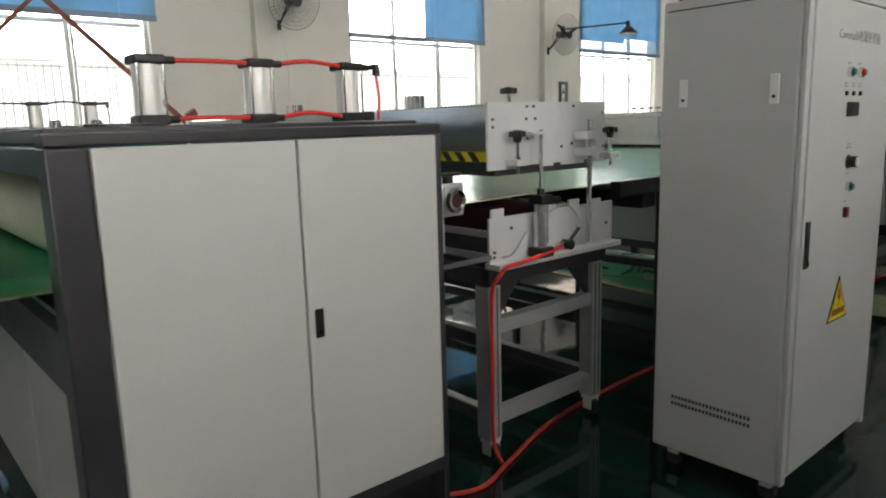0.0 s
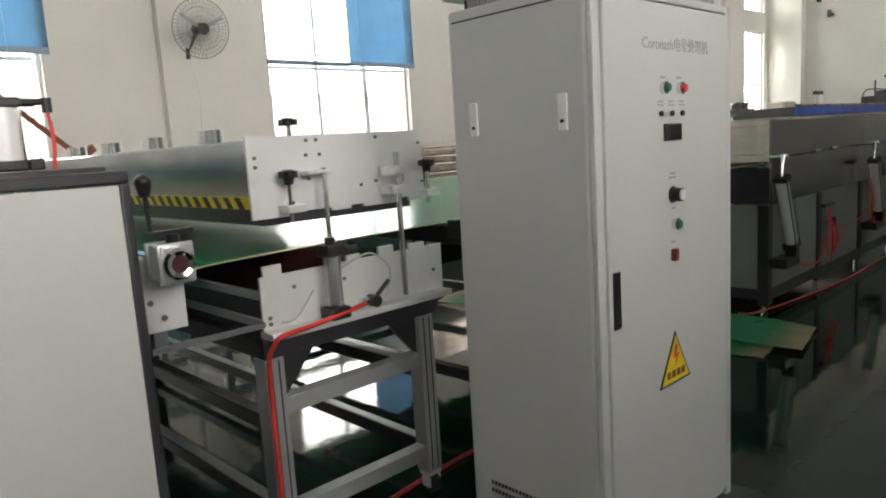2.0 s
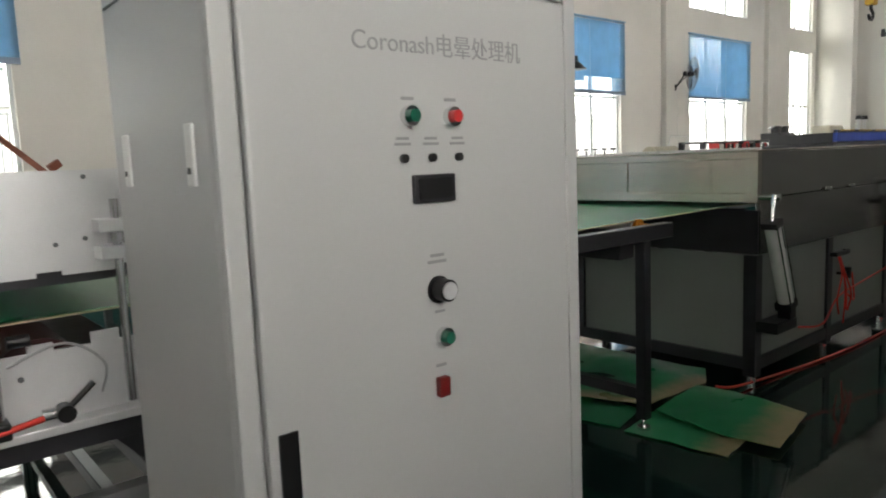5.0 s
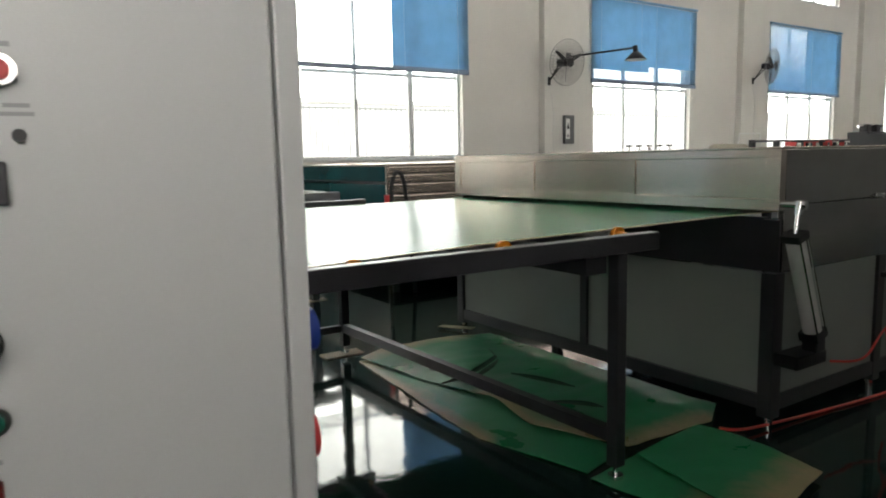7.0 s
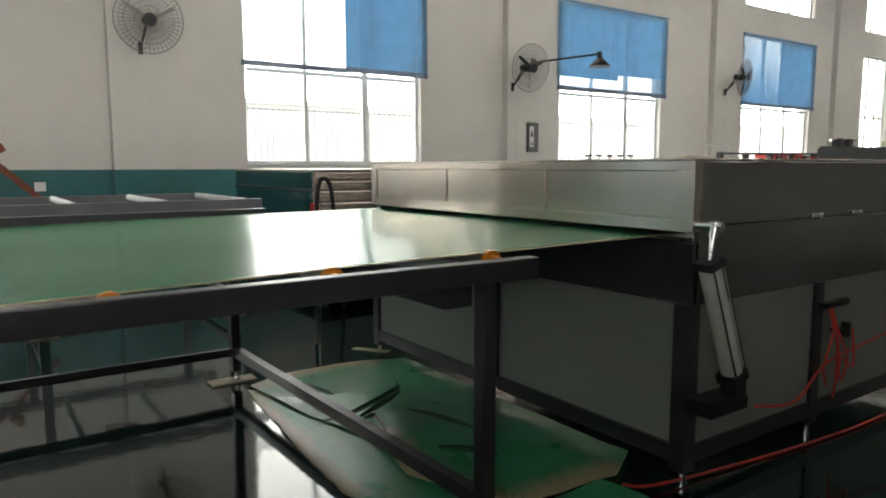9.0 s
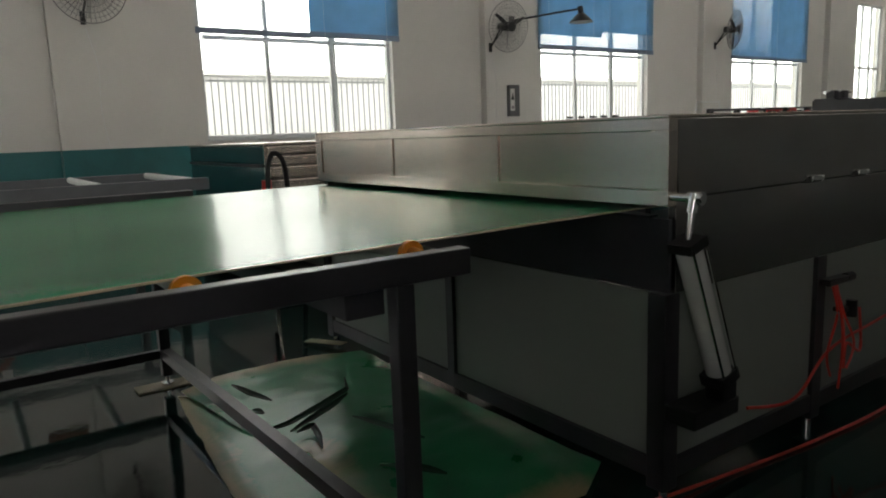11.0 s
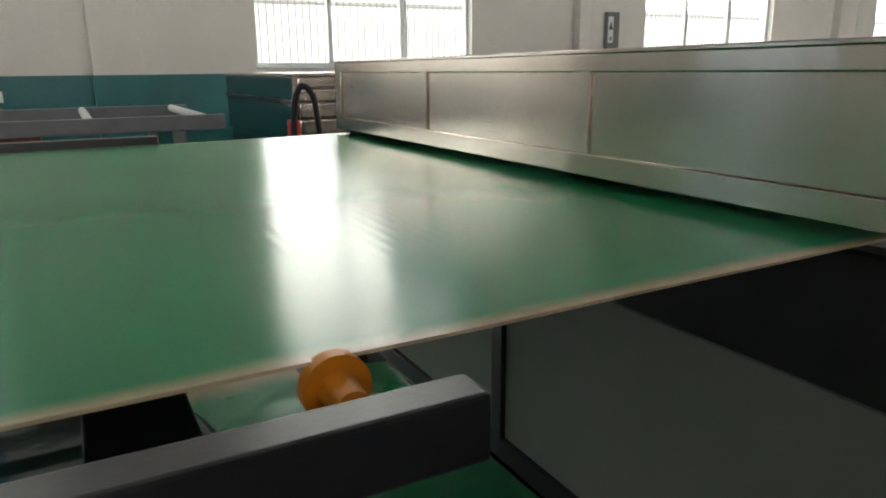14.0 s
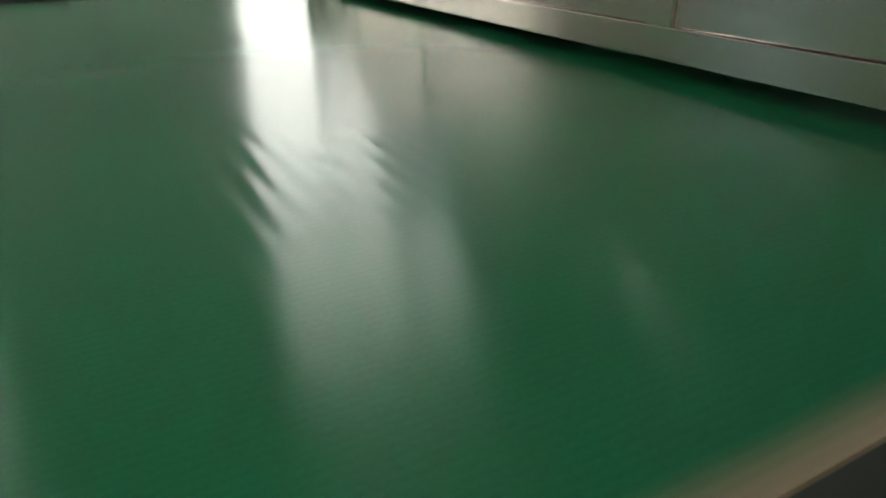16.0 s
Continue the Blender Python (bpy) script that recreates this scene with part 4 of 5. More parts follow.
gear = part("gearbox", boxes((GX - 0.044, GX + 0.044, 1.745, 1.86, 1.115, 1.218), (GX - 0.052, GX + 0.052, 1.752, 1.768, 1.108, 1.224), (GX - 0.052, GX + 0.052, 1.835, 1.851, 1.108, 1.224), bevel=0.006), M_ALUP, em, "cast aluminium gearbox with a black crank")
part("bore", ring((GX, 1.738, 1.165), (0, 1, 0), 0.034, 0.011), M_CHROME, gear)
part("bore_plate", rod((GX, 1.736, 1.165), (GX, 1.741, 1.165), 0.028), M_DARKRED, gear)
bm = rod((GX + 0.01, 1.79, 1.222), (GX + 0.01, 1.79, 1.246), 0.02)
bar((GX - 0.06, 1.785, 1.252), (GX + 0.07, 1.795, 1.252), 0.026, 0.012, bm)
part("crank", bm, M_BLACK, gear)
bm = rod((GX - 0.05, 1.785, 1.256), (GX - 0.055, 1.785, 1.36), 0.007)
rod((GX - 0.055, 1.785, 1.355), (GX - 0.055, 1.785, 1.385), 0.014, bm, 16, 0.022)
bmesh.ops.create_uvsphere(bm, u_segments=16, v_segments=10, radius=0.023, matrix=Matrix.Translation((GX - 0.055, 1.785, 1.395)))
part("crank_knob", bm, M_BLACK, gear)
part("shaft", rod((GX, 1.862, 1.165), (GX, 4.9, 1.165), 0.018), M_CHROME, gear)
gb = part("gear_bracket", boxes((GX - 0.135, GX + 0.06, 1.87, 1.882, 0.955, 1.18), bevel=0.003), M_ALU, gear, "milled aluminium bracket plate")
for x, z in ((GX - 0.045, 1.045), (GX - 0.075, 0.995), (GX - 0.01, 0.995)):
    part("screw", rod((x, 1.866, z), (x, 1.871, z), 0.009, sides=12), M_RACK, gb)
part("gear_arm", boxes((GX - 0.05, 1.945, 1.884, 1.9, 0.885, 0.905), bevel=0.003), M_RACK, gear)
part("gear_post", boxes((GX - 0.04, GX, 1.884, 1.9, 0.906, 0.96)), M_RACK, gear)
# the stand
part("stand_beam", boxes((EX0 - 0.01, EX0 + 0.07, EY0, EY1, 0.77, 0.841), bevel=0.004), M_CHAR, em)
part("stand_beam", boxes((2.64, 2.72, EY0, EY1, 0.77, 0.841), bevel=0.004), M_CHAR, em)
part("stand_rail", boxes((EX0 - 0.01, 2.72, EY0 - 0.004, EY0 + 0.04, 0.774, 0.836), bevel=0.003), M_CHAR, em)
for x in (EX0 - 0.01, 2.63):
    for y in (EY0, EY1 - 0.08):
        lg = part("leg", boxes((x, x + 0.075, y + 0.005, y + 0.08, 0.1, 0.769), bevel=0.004), M_ALUP, em)
        for dx in (0.02, 0.05):
            part("groove", boxes((x + dx, x + dx + 0.006, y + 0.0035, y + 0.006, 0.11, 0.76)), M_CHAR, lg)
        cs = part("caster_fork", boxes((x + 0.004, x + 0.071, y + 0.008, y + 0.072, 0.08, 0.099), (x + 0.006, x + 0.014, y + 0.012, y + 0.062, 0.028, 0.081), (x + 0.061, x + 0.069, y + 0.012, y + 0.062, 0.028, 0.081), bevel=0.004), M_ALU, lg)
        part("caster_wheel", rod((x + 0.016, y + 0.03, 0.036), (x + 0.059, y + 0.03, 0.036), 0.036, sides=24), M_RUBBER, lg)
        s = 1 if x < 2.3 else -1
        part("gusset", plate([(x + (0.076 if s > 0 else -0.001), 0.769), (x + (0.076 if s > 0 else -0.001) + s * 0.14, 0.769), (x + (0.076 if s > 0 else -0.001), 0.61)], 0.02, "y", y + 0.03), M_CHAR, em)
for y in (EY0 + 0.01, EY1 - 0.07):
    for z in (0.16, 0.56):
        part("profile_bar", boxes((EX0 + 0.066, 2.629, y, y + 0.06, z, z + 0.06), bevel=0.003), M_ALUP, em)
for x in (EX0, 2.645):
    for z in (0.17, 0.5):
        part("profile_bar", boxes((x, x + 0.055, EY0 + 0.081, EY1 - 0.081, z, z + 0.055), bevel=0.003), M_CHAR, em)
        part("profile_trim", boxes((x + 0.006, x + 0.049, EY0 + 0.09, EY1 - 0.09, z + 0.0555, z + 0.059)), M_ALUP, em)

solo("floor_hose", hose([(1.2, 1.9, 0.012), (1.4, 1.93, 0.012), (1.57, 1.86, 0.012), (1.76, 1.78, 0.012), (1.99, 1.85, 0.012), (2.4, 1.98, 0.012), (2.9, 2.04, 0.012), (3.5, 2.06, 0.012)], 0.0095), M_RED,
     "red air hose lying on the floor", "hose")

# ---- control cabinet ----
CX0, CX1, CY0, CY1 = 2.43, 3.26, 0.912, 1.445
cab = thing("control_cabinet", ((CX0 + CX1) / 2, (CY0 + CY1) / 2, 0), "tall light grey electrical control cabinet on casters with a vented hood", "cabinet")
part("body", boxes((CX0, CX1, CY0 + 0.022, CY1, 0.09, 1.85), bevel=0.012), M_CAB, cab)
dr = part("door", boxes((CX0 + 0.045, CX1 - 0.043, CY0, CY0 + 0.021, 0.13, 1.815), bevel=0.006), M_CAB, cab, "light grey cabinet door with controls")
part("door_rim", boxes((CX0 + 0.001, CX0 + 0.038, CY0 + 0.004, CY0 + 0.0215, 0.095, 1.845), (CX1 - 0.037, CX1 - 0.001, CY0 + 0.004, CY0 + 0.0215, 0.095, 1.845), (CX0 + 0.0385, CX1 - 0.0375, CY0 + 0.004, CY0 + 0.0215, 1.82, 1.845), bevel=0.004), M_CAB, cab)
part("side_seam", boxes((CX0 - 0.0015, CX0 + 0.001, CY0 + 0.12, CY1 - 0.02, 1.812, 1.817)), M_BLACK, cab)
part("vent_band", boxes((CX0 + 0.04, CX1 - 0.04, CY0 + 0.05, CY1 - 0.04, 1.851, 1.9)), M_CHAR, cab)
bm = bmesh.new()
for i in range(58):
    x = CX0 + 0.045 + i * 0.013
    bar((x, CY0 + 0.048, 1.851), (x, CY0 + 0.048, 1.9), 0.006, 0.008, bm)
for i in range(33):
    y = CY0 + 0.055 + i * 0.013
    bar((CX0 + 0.038, y, 1.851), (CX0 + 0.038, y, 1.9), 0.008, 0.006, bm)
tagged(part("vent_slats", bm, M_CAB, cab), kind="stuff")
bm = boxes((CX0 - 0.02, CX1 + 0.02, CY0 - 0.02, CY1 + 0.02, 1.885, 1.96))
for v in bm.verts:
    if v.co.z > 1.9:
        v.co.x += 0.06 if v.co.x < 2.8 else -0.06
        v.co.y += 0.06 if v.co.y < 1.2 else -0.06
bmesh.ops.bevel(bm, geom=bm.edges[:], offset=0.01, segments=2, affect="EDGES")
part("hood", bm, M_CAB, cab)
for x in (CX0 + 0.07, CX1 - 0.07):
    for y in (CY0 + 0.08, CY1 - 0.07):
        c = part("caster", rod((x - 0.015, y, 0.034), (x + 0.015, y, 0.034), 0.034, sides=20), M_RUBBER, cab)
        part("caster_fork", boxes((x - 0.024, x + 0.024, y - 0.024, y + 0.024, 0.05, 0.0895), bevel=0.005), M_ALU, c)
for y in (1.015, 1.35):
    t = part("side_clip", boxes((CX0 - 0.006, CX0 + 0.001, y - 0.016, y + 0.016, 1.465, 1.565), bevel=0.003), M_LABEL, cab, "white plastic clip with a small mark")
    part("mark", boxes((CX0 - 0.0075, CX0 - 0.0055, y - 0.006, y + 0.006, 1.485, 1.495)), M_BLACK, t)
for i, z in enumerate((0.288, 0.315)):
    for k in range(22):
        y = 1.04 + k * 0.0148
        part("louvre", boxes((CX0 - 0.002, CX0 + 0.001, y, y + 0.009, z, z + 0.013)), M_BLACK, cab)
part("latch", boxes((2.492, 2.527, CY0 - 0.005, CY0 + 0.001, 0.895, 1.062), bevel=0.002), M_BLACK, dr, "black flush swing latch")
part("latch_key", rod((2.512, CY0 - 0.009, 0.912), (2.512, CY0 - 0.004, 0.912), 0.008), M_CHROME, dr)


def push_button(x, z, mat, r=0.018):
    b = part("push_button", rod((x, CY0 - 0.014, z), (x, CY0 + 0.001, z), r, sides=28), M_CHROME, dr)
    part("cap", rod((x, CY0 - 0.024, z), (x, CY0 - 0.0135, z), r * 0.64, sides=24), mat, b)
    return b


push_button(2.785, 1.572, M_GREENP)
push_button(2.885, 1.572, M_REDP)
push_button(2.845, 1.158, M_GREENP)
for x in (2.77, 2.835, 2.9):
    part("indicator", rod((x, CY0 - 0.008, 1.497), (x, CY0 + 0.001, 1.497), 0.008, sides=16), M_BLACK, dr)
    part("caption", boxes((x - 0.018, x + 0.018, CY0 - 0.001, CY0 + 0.0005, 1.52, 1.525), (x - 0.014, x + 0.014, CY0 - 0.001, CY0 + 0.0005, 1.53, 1.535)), M_INKG, dr)
for x in (2.785, 2.885):
    part("caption", boxes((x - 0.014, x + 0.014, CY0 - 0.001, CY0 + 0.0005, 1.6, 1.606)), M_INKG, dr)
ds = part("display", boxes((2.786, 2.884, CY0 - 0.01, CY0 + 0.001, 1.415, 1.467), bevel=0.003), M_CHAR, dr, "small dark digital meter")
part("screen", boxes((2.796, 2.874, CY0 - 0.012, CY0 - 0.0095, 1.422, 1.46)), M_BLACK, ds)
part("caption", boxes((2.815, 2.86, CY0 - 0.001, CY0 + 0.0005, 1.3, 1.306), (2.822, 2.855, CY0 - 0.001, CY0 + 0.0005, 1.312, 1.318)), M_INKG, dr)
part("dial_mark", rod((2.838, CY0 - 0.004, 1.25), (2.838, CY0 + 0.001, 1.25), 0.026, sides=32), M_BLACK, dr)
kn = part("speed_knob", rod((2.84, CY0 - 0.03, 1.25), (2.84, CY0 - 0.0035, 1.25), 0.021, sides=32), M_BLACK, dr, "black speed knob with a bright cap")
part("knob_cap", rod((2.84, CY0 - 0.034, 1.25), (2.84, CY0 - 0.0295, 1.25), 0.0165, sides=28), M_ALU, kn)
part("rocker_switch", boxes((2.822, 2.848, CY0 - 0.016, CY0 + 0.001, 1.043, 1.082), bevel=0.004), M_SWITCH, dr)
part("caption", boxes((2.825, 2.85, CY0 - 0.001, CY0 + 0.0005, 1.1, 1.106)), M_INKG, dr)
part("caption", boxes((2.828, 2.852, CY0 - 0.001, CY0 + 0.0005, 1.205, 1.21)), M_INKG, dr)
writing("Coronash电晕处理机", 0.045, M_INKG, Matrix.Translation((2.875, CY0 - 0.0006, 1.697)) @ pose(0, 0, 0, 90), "lettering", dr, "grey printed lettering")
tri = [(2.74, 0.645), (2.935, 0.645), (2.838, 0.815)]
sg = part("warning_triangle", plate(tri, 0.003, "y", CY0 - 0.003), M_BLACK, dr, "yellow high-voltage warning triangle")
mid = (sum(p[0] for p in tri) / 3, sum(p[1] for p in tri) / 3)
part("yellow_field", plate([(mid[0] + (u - mid[0]) * 0.88, mid[1] + (v - mid[1]) * 0.88) for u, v in tri], 0.0012, "y", CY0 - 0.0042), M_YELLOW, sg)
part("bolt_mark", plate([(2.832, 0.77), (2.85, 0.77), (2.842, 0.742), (2.858, 0.742), (2.832, 0.7), (2.84, 0.73), (2.822, 0.73)], 0.001, "y", CY0 - 0.0053), M_REDP, sg)
for k in range(4):
    x = 2.782 + k * 0.03
    part("sign_caption", boxes((x, x + 0.022, CY0 - 0.0053, CY0 - 0.0043, 0.667, 0.69)), M_RUST, sg)
bp = part("blue_plug", rod((CX1 - 0.001, 1.13, 1.152), (CX1 + 0.088, 1.13, 1.152), 0.04, sides=24), M_BLUEP, cab, "blue industrial plug on the cabinet side")
part("flange", rod((CX1 + 0.052, 1.13, 1.152), (CX1 + 0.062, 1.13, 1.152), 0.044, sides=24), M_BLUEP, bp)
part("cable", hose([(CX1 + 0.03, 1.13, 1.12), (CX1 + 0.03, 1.14, 1.05), (CX1 + 0.025, 1.13, 0.98), (CX1 + 0.025, 1.13, 0.94)], 0.009), M_BLACK, bp)
rp = part("red_plug", rod((CX1 - 0.001, 1.13, 0.952), (CX1 + 0.078, 1.13, 0.952), 0.046, sides=24), M_REDP, cab, "red industrial plug on the cabinet side")

# ---- wall fittings ----
def wall_fan(x, z, turn, blade_mat, y=9.98):
    """A wall fan: wire guard of rings and spokes, motor, three blades, wall bracket. turn: the heading of its face from -y, degrees."""
    f = thing("wall_fan", (x, y, z), "black industrial wall fan with a wire guard", "fan", "fans on the wall")
    q = Matrix.Translation((x, y, z)) @ pose(0, 0, 0, 0, 0, turn) @ pose(0, 0, 0, 8, 0, 0)
    R = 0.43

    def place(bm):
        bm.transform(q)
        return bm
    bm = bmesh.new()
    for r, dy in ((R, 0.0), (R * 0.86, -0.035), (R * 0.72, -0.06), (R * 0.56, -0.078), (R * 0.4, -0.088), (0.07, -0.095), (R * 0.72, 0.07), (R * 0.4, 0.1)):
        ring((0, dy, 0), (0, 1, 0), r, 0.0025 if r < R else 0.006, bm, 40, 4)
    for k in range(44):
        a = 2 * math.pi * k / 44
        c, s = math.cos(a), math.sin(a)
        for sign in (-1, 1):
            rod((R * c, 0, R * s), (R * 0.55 * c, sign * 0.078, R * 0.55 * s), 0.0022, bm, 4)
            rod((R * 0.55 * c, sign * 0.078, R * 0.55 * s), (0.07 * c, sign * 0.097, 0.07 * s), 0.0022, bm, 4)
    part("guard", place(bm), M_WIRE, f)
    part("badge", place(rod((0, -0.1, 0), (0, -0.094, 0), 0.085)), M_BLACK, f)
    part("hub", place(rod((0, -0.04, 0), (0, 0.03, 0), 0.05)), M_BLACK, f)
    for k in range(3):
        a0 = k * 2 * math.pi / 3 + 0.5
        bm = bmesh.new()
        pts = [(0.045, -0.06, -0.02), (0.2, -0.08, -0.03), (0.36, -0.05, -0.03), (0.37, 0.03, 0.0), (0.2, 0.05, 0.015), (0.045, 0.04, 0.015)]
        lo = [bm.verts.new((u * math.cos(a0) - v * 0.42 * math.sin(a0), w, u * math.sin(a0) + v * 0.42 * math.cos(a0))) for u, v, w in pts]
        hi = [bm.verts.new(p.co + Vector((0, 0.004, 0))) for p in lo]
        bm.faces.new(lo)
        bm.faces.new(hi[::-1])
        for i in range(6):
            bm.faces.new((lo[(i + 1) % 6], lo[i], hi[i], hi[(i + 1) % 6]))
        part("blade", place(bm), blade_mat, f)
    part("motor", place(rod((0, 0.031, 0), (0, 0.24, 0), 0.08, None, 24, 0.065)), M_BLACK, f)
    c = q @ Vector((0, 0.2, 0))
    bm = bar(c, (x - 0.02, WALL_Y - 0.18, z - 0.3), 0.02, 0.02)
    rod(q @ Vector((0, 0.15, -0.05)), (x - 0.02, WALL_Y - 0.2, z - 0.28), 0.011, bm, 10)
    part("bracket", bm, M_BLACK, f)
    part("wall_plate", boxes((x - 0.05, x + 0.01, WALL_Y - 0.185, WALL_Y - 0.161, z - 0.38, z - 0.22), bevel=0.004), M_BLACK, f)
    part("cable", hose([(x + 0.0, WALL_Y - 0.168, z - 0.42), (x + 0.1, WALL_Y - 0.167, z - 0.9), (x + 0.08, WALL_Y - 0.167, z - 1.4), (x + 0.13, WALL_Y - 0.167, 1.45)], 0.005), M_LABEL, f)
    return f


wall_fan(5.78, 3.37, -4, M_BLADE_L)
wall_fan(12.43, 3.26, -2, M_BLADE)
wall_fan(19.25, 3.56, 12, M_BLADE)
lamp = thing("wall_lamp", (12.93, 10.47, 3.4), "dark enamel factory lamp on a long wall arm, unlit", "lamp")
part("arm", rod((12.93, 10.479, 3.46), (12.93, 8.82, 3.4), 0.018), M_CHAR, lamp)
part("wall_plate", boxes((12.87, 12.99, 10.465, 10.4795, 3.38, 3.54)), M_CHAR, lamp)
part("shade", rod((12.93, 8.74, 3.18), (12.93, 8.74, 3.32), 0.2, None, 32, 0.06), M_CHAR, lamp)
part("neck", rod((12.93, 8.74, 3.319), (12.93, 8.76, 3.43), 0.045), M_CHAR, lamp)
sb = thing("switch_box", (12.92, 10.47, 1.73), "dark grey electrical box with a warning sign", "electrical box")
part("box_body", boxes((12.78, 13.03, 10.4, 10.4795, 1.73, 2.3), bevel=0.006), M_BOX, sb)
part("front_sign", boxes((12.8, 12.9, 10.393, 10.3995, 1.83, 2.23)), M_LABEL, sb)
part("name_plate", boxes((12.82, 12.88, 10.389, 10.3925, 1.86, 1.92)), M_INKG, sb)
part("triangle", plate([(12.81, 2.03), (12.89, 2.03), (12.85, 2.16)], 0.003, "y", 10.389), M_INK, sb)

pl = thing("leaning_beam", (3.6, 10.1, 0), "rusty brown steel angle leaning across the window", "steel beam")
part("beam", bar((4.5, 10.0, 1.0), (0.9, 10.25, 4.5), 0.07, 0.05), M_RUST, pl)
part("beam", bar((4.44, 9.93, 1.0), (0.84, 10.18, 4.5), 0.04, 0.03), M_RUST, pl)
part("strut", bar((0.1, 10.2, 1.0), (2.4, 10.25, 3.35), 0.06, 0.05), M_RUST, pl)
part("clamp", bar((3.93, 9.95, 1.62), (4.05, 9.98, 1.7), 0.08, 0.1), M_RUST, pl)
part("end_label", boxes((4.35, 4.47, 9.94, 9.99, 1.16, 1.27)), M_LABEL, pl)

# ---- rack of the neighbouring line ----
rk = thing("roller_rack", (5.0, 7.6, 0), "grey steel frame with aluminium cross rollers", "rack")
for y in (6.72, 8.5):
    part("side_rail", boxes((1.6, 6.04, y, y + 0.08, 1.04, 1.145), bevel=0.005), M_RACK, rk)
for x in (2.2, 2.95, 3.7, 4.4, 5.15, 5.9):
    part("cross_roller", rod((x, 6.8, 1.12), (x, 8.5, 1.12), 0.032), M_LABEL, rk)
for x in (2.0, 4.06, 5.68):
    for y in (6.72, 8.5):
        part("leg", boxes((x, x + 0.08, y, y + 0.08, 0.012, 1.04)), M_RACK, rk)
    part("low_bar", boxes((x + 0.01, x + 0.07, 6.801, 8.5, 0.2, 0.26)), M_RACK, rk)
part("red_block", boxes((4.55, 4.85, 6.801, 6.92, 0.94, 1.039)), M_RUST, rk)
bl = solo("black_hose", hose([(6.42, 6.35, 0.3), (6.42, 6.3, 0.9), (6.44, 6.3, 1.22), (6.5, 6.3, 1.34), (6.58, 6.3, 1.26), (6.62, 6.32, 1.0), (6.7, 6.38, 0.5), (6.75, 6.4, 0.02)], 0.022), M_RUBBER, "black rubber hose looped beside the far oven", "hose")
solo("red_extinguisher", rod((6.46, 6.42, 0.55), (6.46, 6.42, 1.1), 0.045), M_REDP, "red pipe standing by the far oven", "pipe")

# ---- distant machines of the neighbouring line ----
def far_machine(name, x0, x1, y0, y1, h, mat, label, category="machine"):
    m = thing(name, ((x0 + x1) / 2, (y0 + y1) / 2, 0), label, category)
    part("housing", boxes((x0, x1, y0, y1, 0.2, h), bevel=0.02), mat, m)
    for x in (x0 + 0.05, x1 - 0.15):
        for y in (y0 + 0.05, y1 - 0.15):
            part("foot", boxes((x, x + 0.1, y, y + 0.1, 0, 0.199)), M_CHAR, m)
    return m


km = far_machine("knob_machine", 11.2, 12.6, 7.2, 9.0, 1.5, M_STEEL_D, "steel machine with a row of black hand knobs")
for k in range(5):
    x, y = 11.5 + k * 0.17, 7.6 - k * 0.06
    c = part("hand_knob", rod((x, y, 1.6), (x, y, 1.63), 0.05, sides=16), M_BLACK, km)
    part("stem", rod((x, y, 1.5), (x, y, 1.6), 0.014, sides=8), M_CHROME, c)
tm = far_machine("winder_machine", 14.0, 19.5, 7.6, 9.2, 1.55, M_WHITE, "pale winding machine with red and steel parts on top")
part("top_bar", rod((15.4, 8.0, 1.69), (20.15, 8.2, 1.72), 0.022), M_CHAR, tm)
for k in range(6):
    part("bar_clamp", boxes((15.5 + k * 0.85, 15.57 + k * 0.85, 8.0, 8.12, 1.551, 1.72), bevel=0.01), M_CHAR, tm)
part("red_cover", boxes((17.4, 18.6, 8.1, 8.5, 1.56, 1.72), bevel=0.03), M_REDP, tm)
part("tank_cover", rod((14.7, 8.3, 1.45), (15.6, 8.3, 1.45), 0.2, sides=24), M_TANK, tm)
hd = part("handle_frame", hose([(15.5, 8.4, 1.56), (15.6, 8.4, 1.7), (15.62, 8.4, 1.85), (15.7, 8.4, 1.86), (16.25, 8.4, 1.86), (16.33, 8.4, 1.85), (16.35, 8.4, 1.7), (16.45, 8.4, 1.56)], 0.014), M_LABEL, tm)
for k in range(7):
    x = 17.0 + k * 0.34
    part("clip", boxes((x, x + 0.09, 7.9, 8.0, 1.551, 1.66)), M_CHROME, tm)
cm = far_machine("clamp_machine", 20.2, 23.5, 7.8, 9.2, 1.7, M_STEEL_D, "dark steel machine with clamps on top")
part("clamp_block", boxes((20.6, 21.6, 8.3, 8.8, 1.701, 1.92), (20.75, 20.95, 8.4, 8.6, 1.92, 2.1), (21.2, 21.4, 8.4, 8.6, 1.92, 2.1), bevel=0.02), M_CHAR, cm)
part("clamp_rod", rod((20.5, 8.5, 2.05), (21.7, 8.5, 2.08), 0.035), M_CHROME, cm)
bc = far_machine("blue_conveyor", 15.0, 28.0, 4.86, 6.1, 1.55, M_CHAR, "long dark conveyor with a bright blue side beam", "conveyor")
part("blue_beam", boxes((15.0, 28.0, 4.78, 4.859, 1.58, 1.73), bevel=0.01), M_BLUE, bc)
part("belt", boxes((15.2, 28.0, 4.861, 6.05, 1.551, 1.74)), M_CHAR, bc)
part("belt_edge", boxes((15.4, 28.0, 4.93, 5.0, 1.741, 1.79)), M_CHAR, bc)
for k in range(14):
    x = 15.5 + k * 0.85
    part("edge_clip", boxes((x, x + 0.6, 4.9, 4.93, 1.765, 1.79), bevel=0.004), M_BRASS, bc, "brass coloured edge clip")
